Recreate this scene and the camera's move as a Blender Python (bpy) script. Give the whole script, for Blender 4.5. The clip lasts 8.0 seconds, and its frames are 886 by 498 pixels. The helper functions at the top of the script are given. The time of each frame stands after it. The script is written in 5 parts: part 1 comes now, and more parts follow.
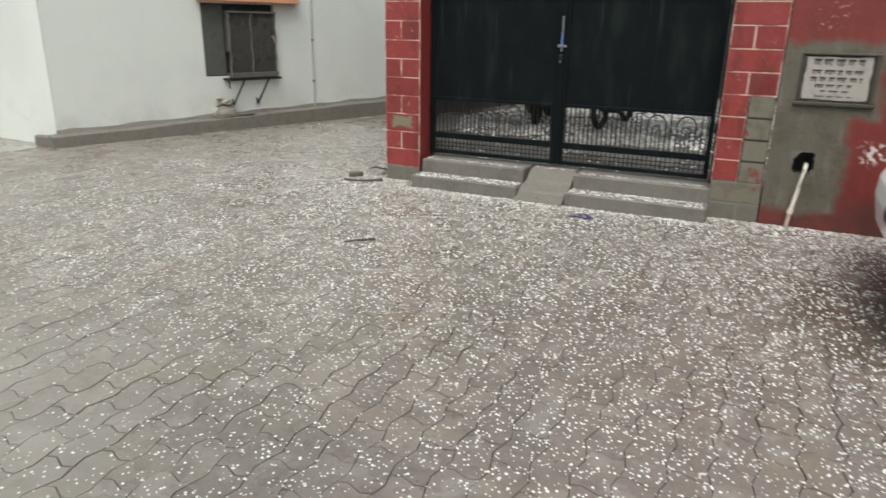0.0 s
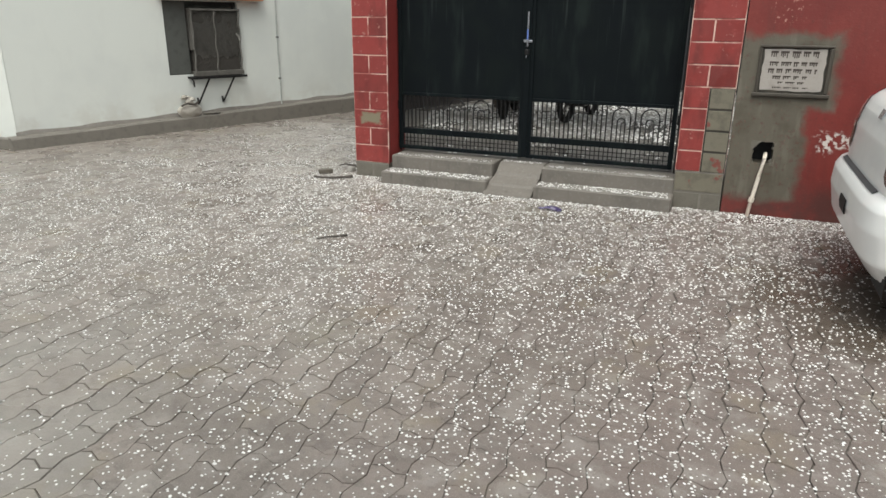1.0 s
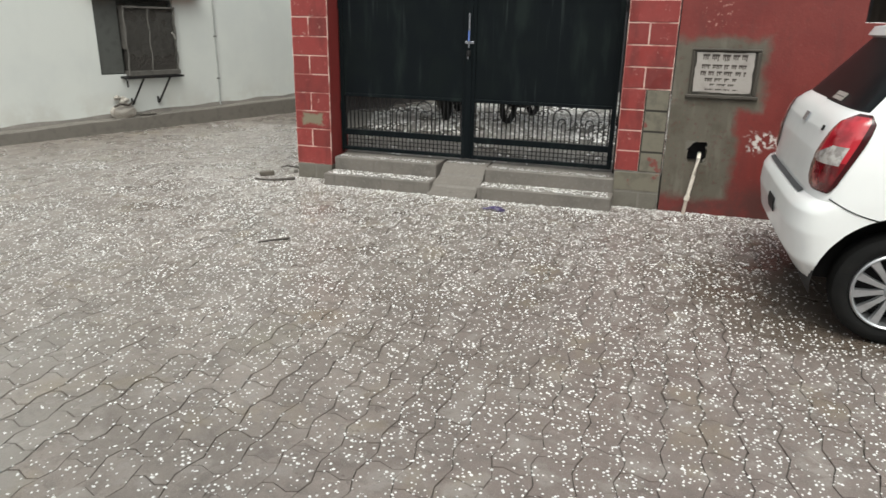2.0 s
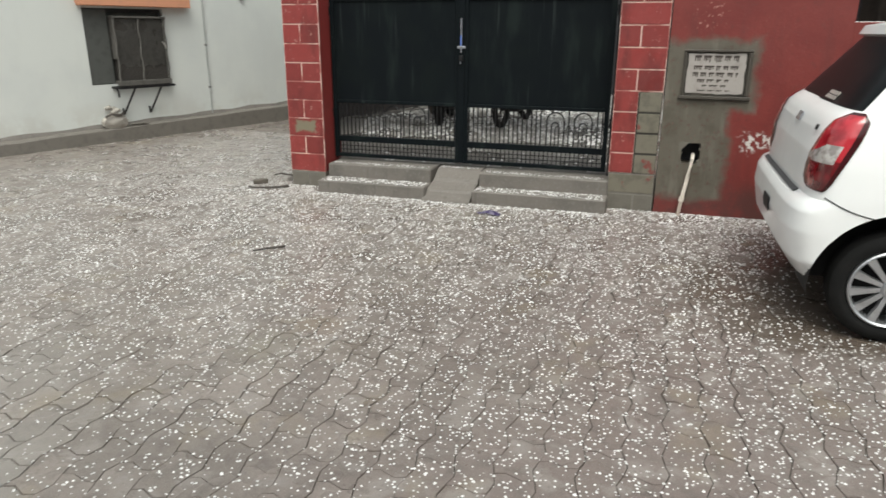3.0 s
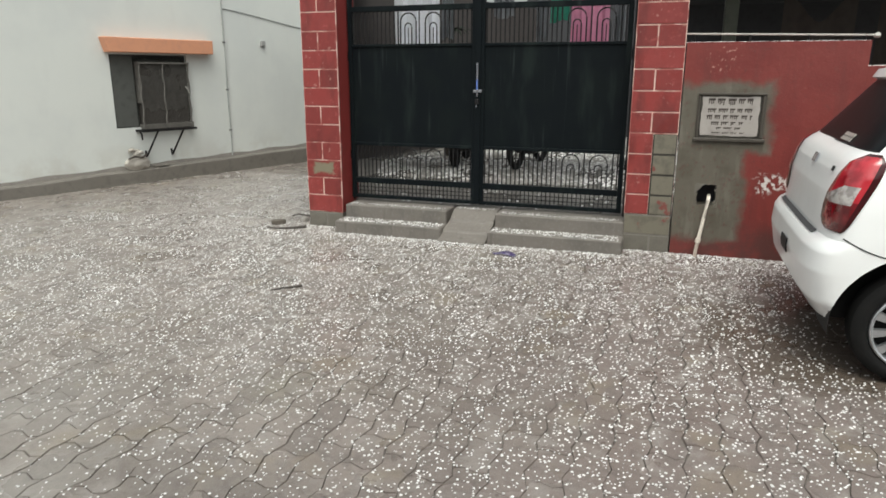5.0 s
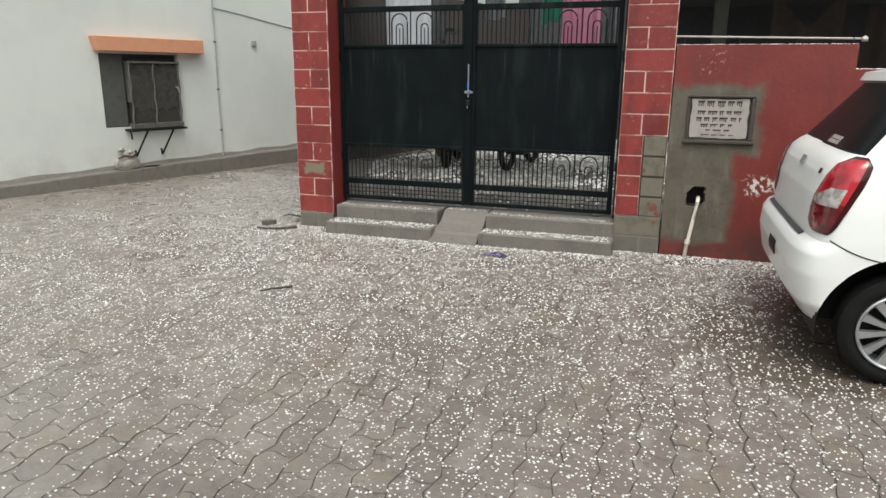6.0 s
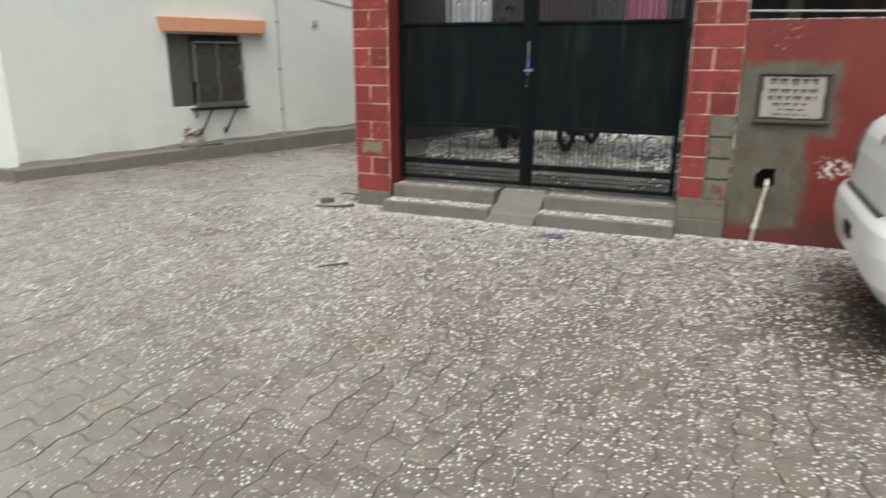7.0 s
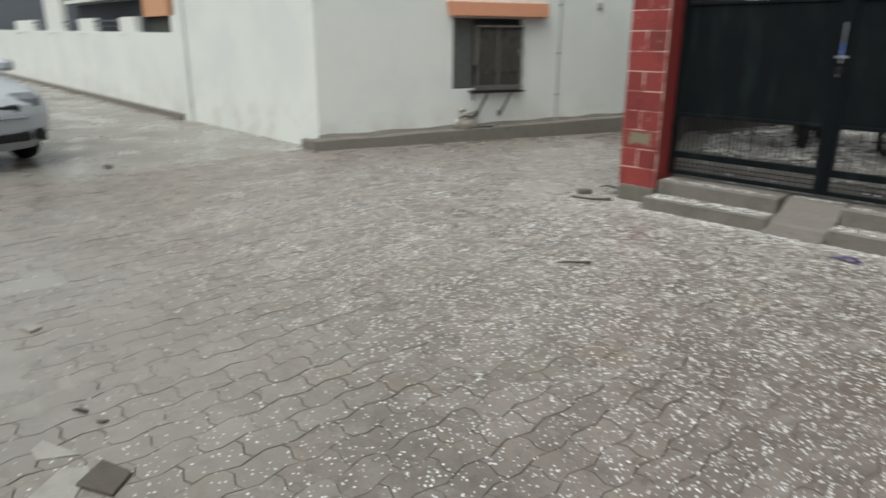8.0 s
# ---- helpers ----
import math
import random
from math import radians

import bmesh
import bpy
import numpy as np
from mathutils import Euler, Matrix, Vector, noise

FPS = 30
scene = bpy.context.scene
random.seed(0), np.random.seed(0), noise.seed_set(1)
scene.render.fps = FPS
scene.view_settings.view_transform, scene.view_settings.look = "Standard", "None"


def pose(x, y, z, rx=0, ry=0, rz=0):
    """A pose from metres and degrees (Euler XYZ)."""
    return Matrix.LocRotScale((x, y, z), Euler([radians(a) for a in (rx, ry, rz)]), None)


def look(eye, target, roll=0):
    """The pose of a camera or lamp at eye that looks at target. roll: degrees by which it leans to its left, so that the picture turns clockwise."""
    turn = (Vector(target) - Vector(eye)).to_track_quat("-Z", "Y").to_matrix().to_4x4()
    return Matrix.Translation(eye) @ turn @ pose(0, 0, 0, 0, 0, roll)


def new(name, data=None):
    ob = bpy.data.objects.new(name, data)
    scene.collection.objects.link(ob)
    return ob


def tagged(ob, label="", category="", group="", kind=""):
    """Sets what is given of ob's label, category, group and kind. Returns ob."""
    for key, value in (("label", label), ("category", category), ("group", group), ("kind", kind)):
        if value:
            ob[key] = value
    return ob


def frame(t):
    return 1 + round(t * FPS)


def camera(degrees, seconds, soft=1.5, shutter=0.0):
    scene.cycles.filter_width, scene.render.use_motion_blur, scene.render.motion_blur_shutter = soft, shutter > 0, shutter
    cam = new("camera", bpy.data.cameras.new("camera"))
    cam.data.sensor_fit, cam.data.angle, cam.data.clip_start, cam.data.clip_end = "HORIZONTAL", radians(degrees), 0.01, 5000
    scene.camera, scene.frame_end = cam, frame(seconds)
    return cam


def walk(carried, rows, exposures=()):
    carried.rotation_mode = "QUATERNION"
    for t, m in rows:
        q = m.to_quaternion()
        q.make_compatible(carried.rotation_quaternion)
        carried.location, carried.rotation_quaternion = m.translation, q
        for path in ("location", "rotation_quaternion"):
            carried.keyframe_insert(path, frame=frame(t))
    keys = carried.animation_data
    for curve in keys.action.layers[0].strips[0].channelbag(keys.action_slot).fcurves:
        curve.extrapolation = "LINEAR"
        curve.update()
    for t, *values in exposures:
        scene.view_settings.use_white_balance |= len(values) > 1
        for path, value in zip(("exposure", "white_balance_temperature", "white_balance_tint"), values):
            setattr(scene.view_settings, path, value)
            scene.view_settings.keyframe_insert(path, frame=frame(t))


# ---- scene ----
# camera: seconds, place, yaw, pitch, roll
PATH = [
    (0.0, 3.665, -6.895, 1.802, 25.12, -18.24, 0.94),
    (0.5, 3.664, -6.951, 1.803, 22.11, -18.54, 0.45),
    (1, 3.670, -6.959, 1.804, 22.42, -18.53, 0.48),
    (1.5, 3.660, -6.945, 1.802, 20.66, -18.57, 0.58),
    (1.7, 3.690, -6.940, 1.810, 19.05, -18.67, 1.12),
    (2.8, 3.646, -6.959, 1.793, 16.17, -17.81, 0.53),
    (3, 3.662, -6.933, 1.803, 17.14, -17.98, 0.25),
    (3.5, 3.651, -6.939, 1.801, 18.83, -18.32, -0.29),
    (4, 3.638, -6.932, 1.799, 21.82, -18.37, -0.80),
    (4.5, 3.641, -6.935, 1.799, 20.11, -17.26, -0.39),
    (5, 3.656, -6.960, 1.802, 18.43, -14.50, 0.08),
    (5.2, 3.658, -6.960, 1.803, 18.14, -14.15, 0.08),
    (6.3, 3.670, -6.961, 1.804, 17.61, -14.81, 0.35),
    (6.5, 3.672, -6.962, 1.805, 17.68, -15.13, 0.13),
    (7.0, 3.652, -6.937, 1.770, 22.53, -15.95, 0.20),
    (7.2, 3.632, -6.890, 1.745, 25.88, -16.75, 0.15),
    (7.5, 3.602, -6.798, 1.690, 33.37, -16.15, -0.60),
    (8.0, 3.654, -6.547, 1.761, 45.95, -17.25, 0.23),
]
# the plan below is drawn in units of 0.86 m: gate opening 2.8 m, tyres 0.59 m across
UNIT = 0.86
cam = camera(66.4, 8.0, soft=1.5, shutter=0.6)


def aim(x, y, z, yaw, pitch, roll):
    a, b = radians(yaw), radians(pitch)
    d = Vector((-math.sin(a) * math.cos(b), math.cos(a) * math.cos(b), math.sin(b)))
    eye = Vector((x, y, z)) * UNIT
    return look(eye, eye + d, roll)


walk(cam, [(r[0], aim(*r[1:])) for r in PATH], [(0.0, 0.35, 6590, 3), (0.6, 0.39, 6590, 3), (7.0, 0.39, 6590, 3), (7.6, 0.3, 6590, 3), (8.0, 0.08, 6450, 3)])

# world: overcast sky during a hail shower
SUN_DIR = Vector((0.13, -0.46, 0.88)).normalized()
world = bpy.data.worlds.new("overcast")
scene.world = world
world.use_nodes = True
wn = world.node_tree
sky = wn.nodes.new("ShaderNodeTexSky")
sky.sky_type = "NISHITA"
sky.sun_disc = False
sky.sun_elevation = math.asin(SUN_DIR.z)
sky.sun_rotation = math.atan2(SUN_DIR.x, SUN_DIR.y)
sky.air_density, sky.dust_density, sky.ozone_density = 1.0, 6.0, 1.0
grey = wn.nodes.new("ShaderNodeHueSaturation")
grey.inputs["Saturation"].default_value = 0.22
wn.links.new(sky.outputs[0], grey.inputs["Color"])
wn.links.new(grey.outputs[0], wn.nodes["Background"].inputs[0])
wn.nodes["Background"].inputs[1].default_value = 0.153
sun_data = bpy.data.lights.new("sun", "SUN")
sun_data.energy, sun_data.angle, sun_data.color = 0.55, radians(40), (1.0, 0.985, 0.96)
sun = new("sun", sun_data)
sun.matrix_world = look(SUN_DIR * 30, (0, 0, 0))


# ---- materials ----
class Mat:
    """A node material, built step by step."""

    def __init__(self, name, colour, rough=0.6, metal=0.0, spec=0.5):
        self.m = bpy.data.materials.new(name)
        self.m.use_nodes = True
        self.t = self.m.node_tree
        self.b = self.t.nodes["Principled BSDF"]
        self.b.inputs["Base Color"].default_value = (*colour, 1)
        self.b.inputs["Roughness"].default_value = rough
        self.b.inputs["Metallic"].default_value = metal
        self.b.inputs["Specular IOR Level"].default_value = spec
        tc = self.t.nodes.new("ShaderNodeTexCoord")
        self.pos = tc.outputs["Object"]
        self.col = None
        self.base = colour

    def node(self, kind, **values):
        n = self.t.nodes.new(kind)
        for k, v in values.items():
            n.inputs[k.replace("_", " ")].default_value = v
        return n

    def link(self, a, b):
        self.t.links.new(a, b)

    def noise(self, scale, detail=4.0, rough=0.55, stretch=(1, 1, 1)):
        n = self.node("ShaderNodeTexNoise", Scale=scale, Detail=detail, Roughness=rough)
        mp = self.t.nodes.new("ShaderNodeMapping")
        mp.inputs["Scale"].default_value = stretch
        self.link(self.pos, mp.inputs["Vector"])
        self.link(mp.outputs[0], n.inputs["Vector"])
        return n.outputs["Fac"]

    def ramp(self, fac, lo, hi, a=0.0, b=1.0):
        r = self.t.nodes.new("ShaderNodeMapRange")
        r.interpolation_type = "SMOOTHSTEP"
        for k, v in (("From Min", lo), ("From Max", hi), ("To Min", a), ("To Max", b)):
            r.inputs[k].default_value = v
        self.link(fac, r.inputs["Value"])
        return r.outputs["Result"]

    def math(self, op, a, b=None, clamp=False):
        n = self.t.nodes.new("ShaderNodeMath")
        n.operation, n.use_clamp = op, clamp
        for i, v in enumerate((a, b)):
            if v is None:
                continue
            if isinstance(v, (int, float)):
                n.inputs[i].default_value = v
            else:
                self.link(v, n.inputs[i])
        return n.outputs[0]

    def mix(self, fac, colour):
        """Lay a colour (or a colour socket) over what is there, by fac."""
        n = self.t.nodes.new("ShaderNodeMix")
        n.data_type = "RGBA"
        self.link(fac, n.inputs["Factor"])
        if self.col is None:
            n.inputs["A"].default_value = (*self.base, 1)
        else:
            self.link(self.col, n.inputs["A"])
        n.inputs["B"].default_value = (*colour, 1)
        self.col = n.outputs["Result"]
        self.link(self.col, self.b.inputs["Base Color"])
        return self

    def spots(self, scale, colour, lo=0.5, hi=0.7, amount=1.0, stretch=(1, 1, 1), detail=4.0):
        return self.mix(self.ramp(self.noise(scale, detail, stretch=stretch), lo, hi, 0, amount), colour)

    def each(self, amount):
        """A shade of its own for each object."""
        info = self.t.nodes.new("ShaderNodeObjectInfo")
        hsv = self.t.nodes.new("ShaderNodeHueSaturation")
        self.link(self.ramp(info.outputs["Random"], 0, 1, 1 - amount, 1 + amount), hsv.inputs["Value"])
        if self.col is None:
            hsv.inputs["Color"].default_value = (*self.base, 1)
        else:
            self.link(self.col, hsv.inputs["Color"])
        self.col = hsv.outputs[0]
        self.link(self.col, self.b.inputs["Base Color"])
        return self

    def island(self, amount):
        g = self.t.nodes.new("ShaderNodeNewGeometry")
        hsv = self.t.nodes.new("ShaderNodeHueSaturation")
        self.link(self.ramp(g.outputs["Random Per Island"], 0, 1, 1 - amount, 1 + amount), hsv.inputs["Value"])
        if self.col is None:
            hsv.inputs["Color"].default_value = (*self.base, 1)
        else:
            self.link(self.col, hsv.inputs["Color"])
        self.col = hsv.outputs[0]
        self.link(self.col, self.b.inputs["Base Color"])
        return self

    def rough(self, scale, lo, hi, a=0.35, b=0.65):
        self.link(self.ramp(self.noise(scale), a, b, lo, hi), self.b.inputs["Roughness"])
        return self

    def bump(self, scale, strength, dist=0.01, detail=6.0, stretch=(1, 1, 1)):
        n = self.node("ShaderNodeBump", Strength=strength, Distance=dist)
        self.link(self.noise(scale, detail, stretch=stretch), n.inputs["Height"])
        if self.b.inputs["Normal"].is_linked:
            self.link(self.b.inputs["Normal"].links[0].from_socket, n.inputs["Normal"])
        self.link(n.outputs[0], self.b.inputs["Normal"])
        return self

    def axis(self, i):
        s = self.t.nodes.new("ShaderNodeSeparateXYZ")
        self.link(self.pos, s.inputs[0])
        return s.outputs[i]

    def box_mask(self, cx, cz, hx, hz, soft=0.04, wobble=0.12, scale=5.0):
        """1 inside a rectangle of the x-z plane with a ragged edge."""
        w = self.math("MULTIPLY", self.math("SUBTRACT", self.noise(scale), 0.5), wobble * 2)
        dx = self.math("SUBTRACT", self.math("ABSOLUTE", self.math("SUBTRACT", self.axis(0), cx)), hx)
        dz = self.math("SUBTRACT", self.math("ABSOLUTE", self.math("SUBTRACT", self.axis(2), cz)), hz)
        d = self.math("ADD", self.math("MAXIMUM", dx, dz), w)
        return self.ramp(d, -soft, soft, 1, 0)


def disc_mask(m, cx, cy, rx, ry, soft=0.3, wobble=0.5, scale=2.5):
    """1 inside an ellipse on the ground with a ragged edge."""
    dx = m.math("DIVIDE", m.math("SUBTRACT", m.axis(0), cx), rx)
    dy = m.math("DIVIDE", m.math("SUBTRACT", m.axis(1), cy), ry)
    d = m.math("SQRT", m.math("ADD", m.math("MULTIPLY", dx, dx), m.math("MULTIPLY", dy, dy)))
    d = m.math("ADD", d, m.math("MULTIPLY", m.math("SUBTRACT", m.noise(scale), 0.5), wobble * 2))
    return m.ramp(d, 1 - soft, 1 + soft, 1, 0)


def plain(name, colour, rough=0.5, metal=0.0, spec=0.5, spot=None, bump=(60, 0.15, 0.003)):
    m = Mat(name, colour, rough, metal, spec)
    dark = tuple(c * 0.7 for c in colour)
    m.spots(9, spot or dark, 0.45, 0.75, 0.6)
    m.spots(70, dark, 0.5, 0.75, 0.35)
    if bump:
        m.bump(*bump)
    return m.m


def by_place(m):
    """Let the pattern run on over separate pieces."""
    scale_ = m.t.nodes.new("ShaderNodeVectorMath")
    scale_.operation = "SCALE"
    scale_.inputs["Scale"].default_value = 1 / UNIT
    m.link(m.t.nodes.new("ShaderNodeNewGeometry").outputs["Position"], scale_.inputs[0])
    m.pos = scale_.outputs[0]


# wet interlocking concrete pavers
pv = Mat("wet_paver", (0.228, 0.198, 0.178), 0.4)
pv.island(0.15)
pv.spots(1.1, (0.19, 0.165, 0.145), 0.42, 0.65, 0.75)
pv.spots(0.7, (0.235, 0.215, 0.17), 0.55, 0.72, 0.6)
# dimmer right-hand ground put into the colour: darker and redder towards +x
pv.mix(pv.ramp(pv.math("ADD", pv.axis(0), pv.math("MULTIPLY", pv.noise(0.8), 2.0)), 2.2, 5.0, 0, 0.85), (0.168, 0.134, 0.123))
pv.spots(10, (0.115, 0.097, 0.087), 0.46, 0.66, 0.6)
pv.spots(5, (0.30, 0.27, 0.25), 0.52, 0.66, 0.65)
pv.spots(1.9, (0.235, 0.19, 0.12), 0.58, 0.68, 0.32)
pv.spots(45, (0.13, 0.115, 0.1), 0.52, 0.75, 0.55)
pv.spots(190, (0.36, 0.33, 0.31), 0.54, 0.7, 0.55)
# pale silt on the left street, its wet sheen put into the colour too
pv.mix(pv.math("MULTIPLY", disc_mask(pv, -1.6, -6.1, 3.4, 1.7, 0.5, 0.7, 1.2), 0.52), (0.315, 0.30, 0.277))
# shadow under the white car's tail painted into the wet brown ground
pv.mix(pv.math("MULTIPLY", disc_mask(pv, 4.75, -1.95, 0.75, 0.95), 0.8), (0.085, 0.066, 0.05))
pv.rough(1.6, 0.16, 0.5)
pv.bump(160, 0.35, 0.003)
pv.bump(14, 0.55, 0.008)
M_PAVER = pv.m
pp = Mat("wet_paver_piece", (0.228, 0.198, 0.178), 0.4)
by_place(pp)
pp.each(0.15)
pp.spots(1.1, (0.19, 0.165, 0.145), 0.42, 0.65, 0.75)
pp.spots(0.7, (0.235, 0.215, 0.17), 0.55, 0.72, 0.6)
# same dimmer, redder cast towards +x painted into the separate pieces
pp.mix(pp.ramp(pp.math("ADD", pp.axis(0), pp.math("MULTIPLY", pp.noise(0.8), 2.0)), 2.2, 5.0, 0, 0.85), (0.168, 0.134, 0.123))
pp.spots(10, (0.115, 0.097, 0.087), 0.46, 0.66, 0.6)
pp.spots(5, (0.30, 0.27, 0.25), 0.52, 0.66, 0.65)
pp.spots(1.9, (0.235, 0.19, 0.12), 0.58, 0.68, 0.32)
pp.spots(45, (0.13, 0.115, 0.1), 0.52, 0.75, 0.55)
pp.spots(190, (0.36, 0.33, 0.31), 0.54, 0.7, 0.55)
pp.rough(1.6, 0.16, 0.5)
pp.bump(160, 0.35, 0.003)
pp.bump(14, 0.55, 0.008)
M_PAVER_PIECE = pp.m
gj = Mat("wet_joint_sand", (0.11, 0.096, 0.083), 0.6)
gj.spots(3, (0.17, 0.15, 0.132), 0.36, 0.66)
gj.bump(80, 0.4, 0.006)
M_JOINT = gj.m
rd = Mat("wet_street_concrete", (0.25, 0.235, 0.215), 0.3)
rd.spots(0.5, (0.17, 0.155, 0.14), 0.45, 0.65, 0.8)
rd.spots(30, (0.15, 0.14, 0.125), 0.5, 0.75, 0.5)
rd.rough(0.9, 0.15, 0.5)
rd.bump(25, 0.25, 0.006)
M_ROAD = rd.m
hm = Mat("hailstone_ice", (0.74, 0.73, 0.72), 0.4)
hm.b.inputs["Subsurface Weight"].default_value = 0.0
hm.island(0.10)
M_HAIL = hm.m

cm = Mat("grey_cement_step", (0.165, 0.148, 0.132), 0.6)
cm.spots(3, (0.12, 0.11, 0.098), 0.42, 0.68, 0.8)
cm.spots(28, (0.22, 0.207, 0.19), 0.5, 0.75, 0.6)
cm.spots(12, (0.09, 0.082, 0.073), 0.55, 0.75, 0.5, stretch=(1, 1, 0.25))
cm.bump(70, 0.4, 0.004)
cm.bump(9, 0.3, 0.01)
M_CEMENT = cm.m
M_CEMENT_BLOCK = plain("cement_block", (0.145, 0.133, 0.112), 0.75, spot=(0.09, 0.082, 0.068), bump=(55, 0.5, 0.005))
M_DARKCEMENT = plain("damp_cement_plinth", (0.175, 0.16, 0.14), 0.6, spot=(0.10, 0.09, 0.08), bump=(40, 0.4, 0.006))

br = Mat("red_painted_brick", (0.225, 0.034, 0.031), 0.5)
by_place(br)
br.each(0.16)
br.spots(7, (0.21, 0.032, 0.03), 0.45, 0.7, 0.7)
br.spots(20, (0.36, 0.09, 0.08), 0.58, 0.75, 0.6)
br.spots(60, (0.2, 0.035, 0.03), 0.55, 0.8, 0.5)
br.spots(4, (0.13, 0.022, 0.02), 0.5, 0.66, 0.75, stretch=(1, 1, 0.3))
br.spots(13, (0.42, 0.24, 0.2), 0.66, 0.72, 0.55)
br.mix(br.box_mask(-0.25, 0.71, 0.13, 0.065, 0.02, 0.09, 9), (0.2, 0.175, 0.12))
br.bump(50, 0.3, 0.004)
br.rough(8, 0.35, 0.65)
M_BRICK = br.m
ml = Mat("pale_mortar_line", (0.72, 0.53, 0.46), 0.8)
ml.spots(5, (0.36, 0.11, 0.095), 0.46, 0.6, 0.88)
bs = Mat("cement_block_with_red_paint", (0.165, 0.15, 0.115), 0.75)
by_place(bs)
bs.spots(9, (0.10, 0.092, 0.07), 0.45, 0.7, 0.7)
bs.spots(5.5, (0.2, 0.036, 0.032), 0.6, 0.66, 0.8)
bs.bump(55, 0.5, 0.005)
M_BLOCK_STAIN = bs.m
M_MORTAR = ml.m
M_JAMB = plain("red_painted_jamb", (0.21, 0.03, 0.028), 0.5, spot=(0.17, 0.025, 0.022))

rw = Mat("red_wall_paint", (0.185, 0.03, 0.025), 0.5)
rw.spots(2.2, (0.15, 0.022, 0.019), 0.4, 0.7, 0.8)
rw.spots(9, (0.22, 0.045, 0.037), 0.58, 0.75, 0.5)
rw.spots(7, (0.13, 0.026, 0.022), 0.5, 0.7, 0.6, stretch=(1, 1, 0.15))
rw.mix(rw.math("MULTIPLY", rw.box_mask(4.08, 1.94, 0.11, 0.12, 0.05, 0.16, 11), rw.ramp(rw.noise(26), 0.58, 0.66)), (0.4, 0.2, 0.17))
patch = rw.math("MAXIMUM", rw.box_mask(4.10, 1.40, 0.45, 0.33, 0.05, 0.14, 4), rw.box_mask(4.0, 0.66, 0.37, 0.50, 0.05, 0.13, 4))
rw.mix(rw.math("MULTIPLY", rw.ramp(rw.axis(2), 0.45, 0.2, 0, 1), rw.ramp(rw.noise(5), 0.35, 0.6, 0.3, 0.9)), (0.085, 0.03, 0.026))
rw.mix(patch, (0.115, 0.102, 0.08))
cem = rw.math("MULTIPLY", patch, rw.ramp(rw.noise(6), 0.42, 0.68, 0, 0.7))
rw.mix(cem, (0.08, 0.071, 0.052))
rw.mix(rw.math("MULTIPLY", patch, rw.ramp(rw.noise(9, stretch=(1, 1, 0.2)), 0.5, 0.7, 0, 0.45)), (0.19, 0.177, 0.15))
rw.mix(rw.math("MULTIPLY", rw.box_mask(4.66, 0.78, 0.17, 0.09, 0.04, 0.16, 9), rw.ramp(rw.noise(22), 0.48, 0.55)), (0.62, 0.58, 0.55))
rw.spots(24, (0.11, 0.03, 0.025), 0.56, 0.72, 0.4)
rw.spots(45, (0.24, 0.09, 0.075), 0.62, 0.74, 0.35)
rw.bump(60, 0.25, 0.004)
rw.bump(5, 0.35, 0.015)
M_REDWALL = rw.m

wh = Mat("white_lime_wall", (0.68, 0.70, 0.67), 0.75)
wh.spots(0.8, (0.61, 0.63, 0.615), 0.4, 0.65, 0.7)
wh.spots(4, (0.58, 0.59, 0.57), 0.55, 0.8, 0.25, stretch=(1, 1, 0.3))
low = wh.math("MULTIPLY", wh.ramp(wh.axis(2), 0.85, 0.2, 0, 1), wh.ramp(wh.noise(2.3, 6), 0.46, 0.62))
wh.mix(wh.math("MULTIPLY", low, 0.32), (0.43, 0.39, 0.34))
wh.bump(30, 0.2, 0.004)
M_WHITE = wh.m
M_ORANGE = plain("orange_painted_concrete", (0.66, 0.31, 0.185), 0.65, spot=(0.55, 0.27, 0.18))
gp = Mat("black_gate_paint", (0.0045, 0.0068, 0.0085), 0.55, spec=0.1)
gp.spots(3, (0.006, 0.009, 0.0095), 0.4, 0.7, 0.8)
gp.spots(14, (0.03, 0.037, 0.037), 0.6, 0.74, 0.6, stretch=(1, 1, 0.05))
gp.spots(5, (0.014, 0.02, 0.019), 0.5, 0.7, 0.7, stretch=(1, 1, 0.2))
gp.bump(8, 0.12, 0.01)
M_GATE = gp.m
M_IRON = plain("black_iron_bar", (0.011, 0.011, 0.012), 0.5, spec=0.3, spot=(0.022, 0.016, 0.014))
M_STEEL = plain("bright_steel_bolt", (0.62, 0.64, 0.7), 0.25, 1.0)
M_BLUE = plain("blue_painted_bolt", (0.12, 0.2, 0.55), 0.3)
M_CREAM = plain("cream_marble_plaque", (0.38, 0.35, 0.325), 0.4, spot=(0.24, 0.215, 0.195))
M_INK = plain("brown_engraved_letters", (0.05, 0.038, 0.033), 0.6)
M_PIPE = plain("cream_pvc_pipe", (0.72, 0.66, 0.58), 0.4, spot=(0.5, 0.45, 0.38))
# near-black base puts the missing light of rooms and hollows into the colour
M_DARK = plain("shaded_dark_plaster", (0.045, 0.045, 0.05), 0.8)


# ---- building blocks ----
def mesh_of(bm, name):
    me = bpy.data.meshes.new(name)
    bm.to_mesh(me)
    bm.free()
    return me


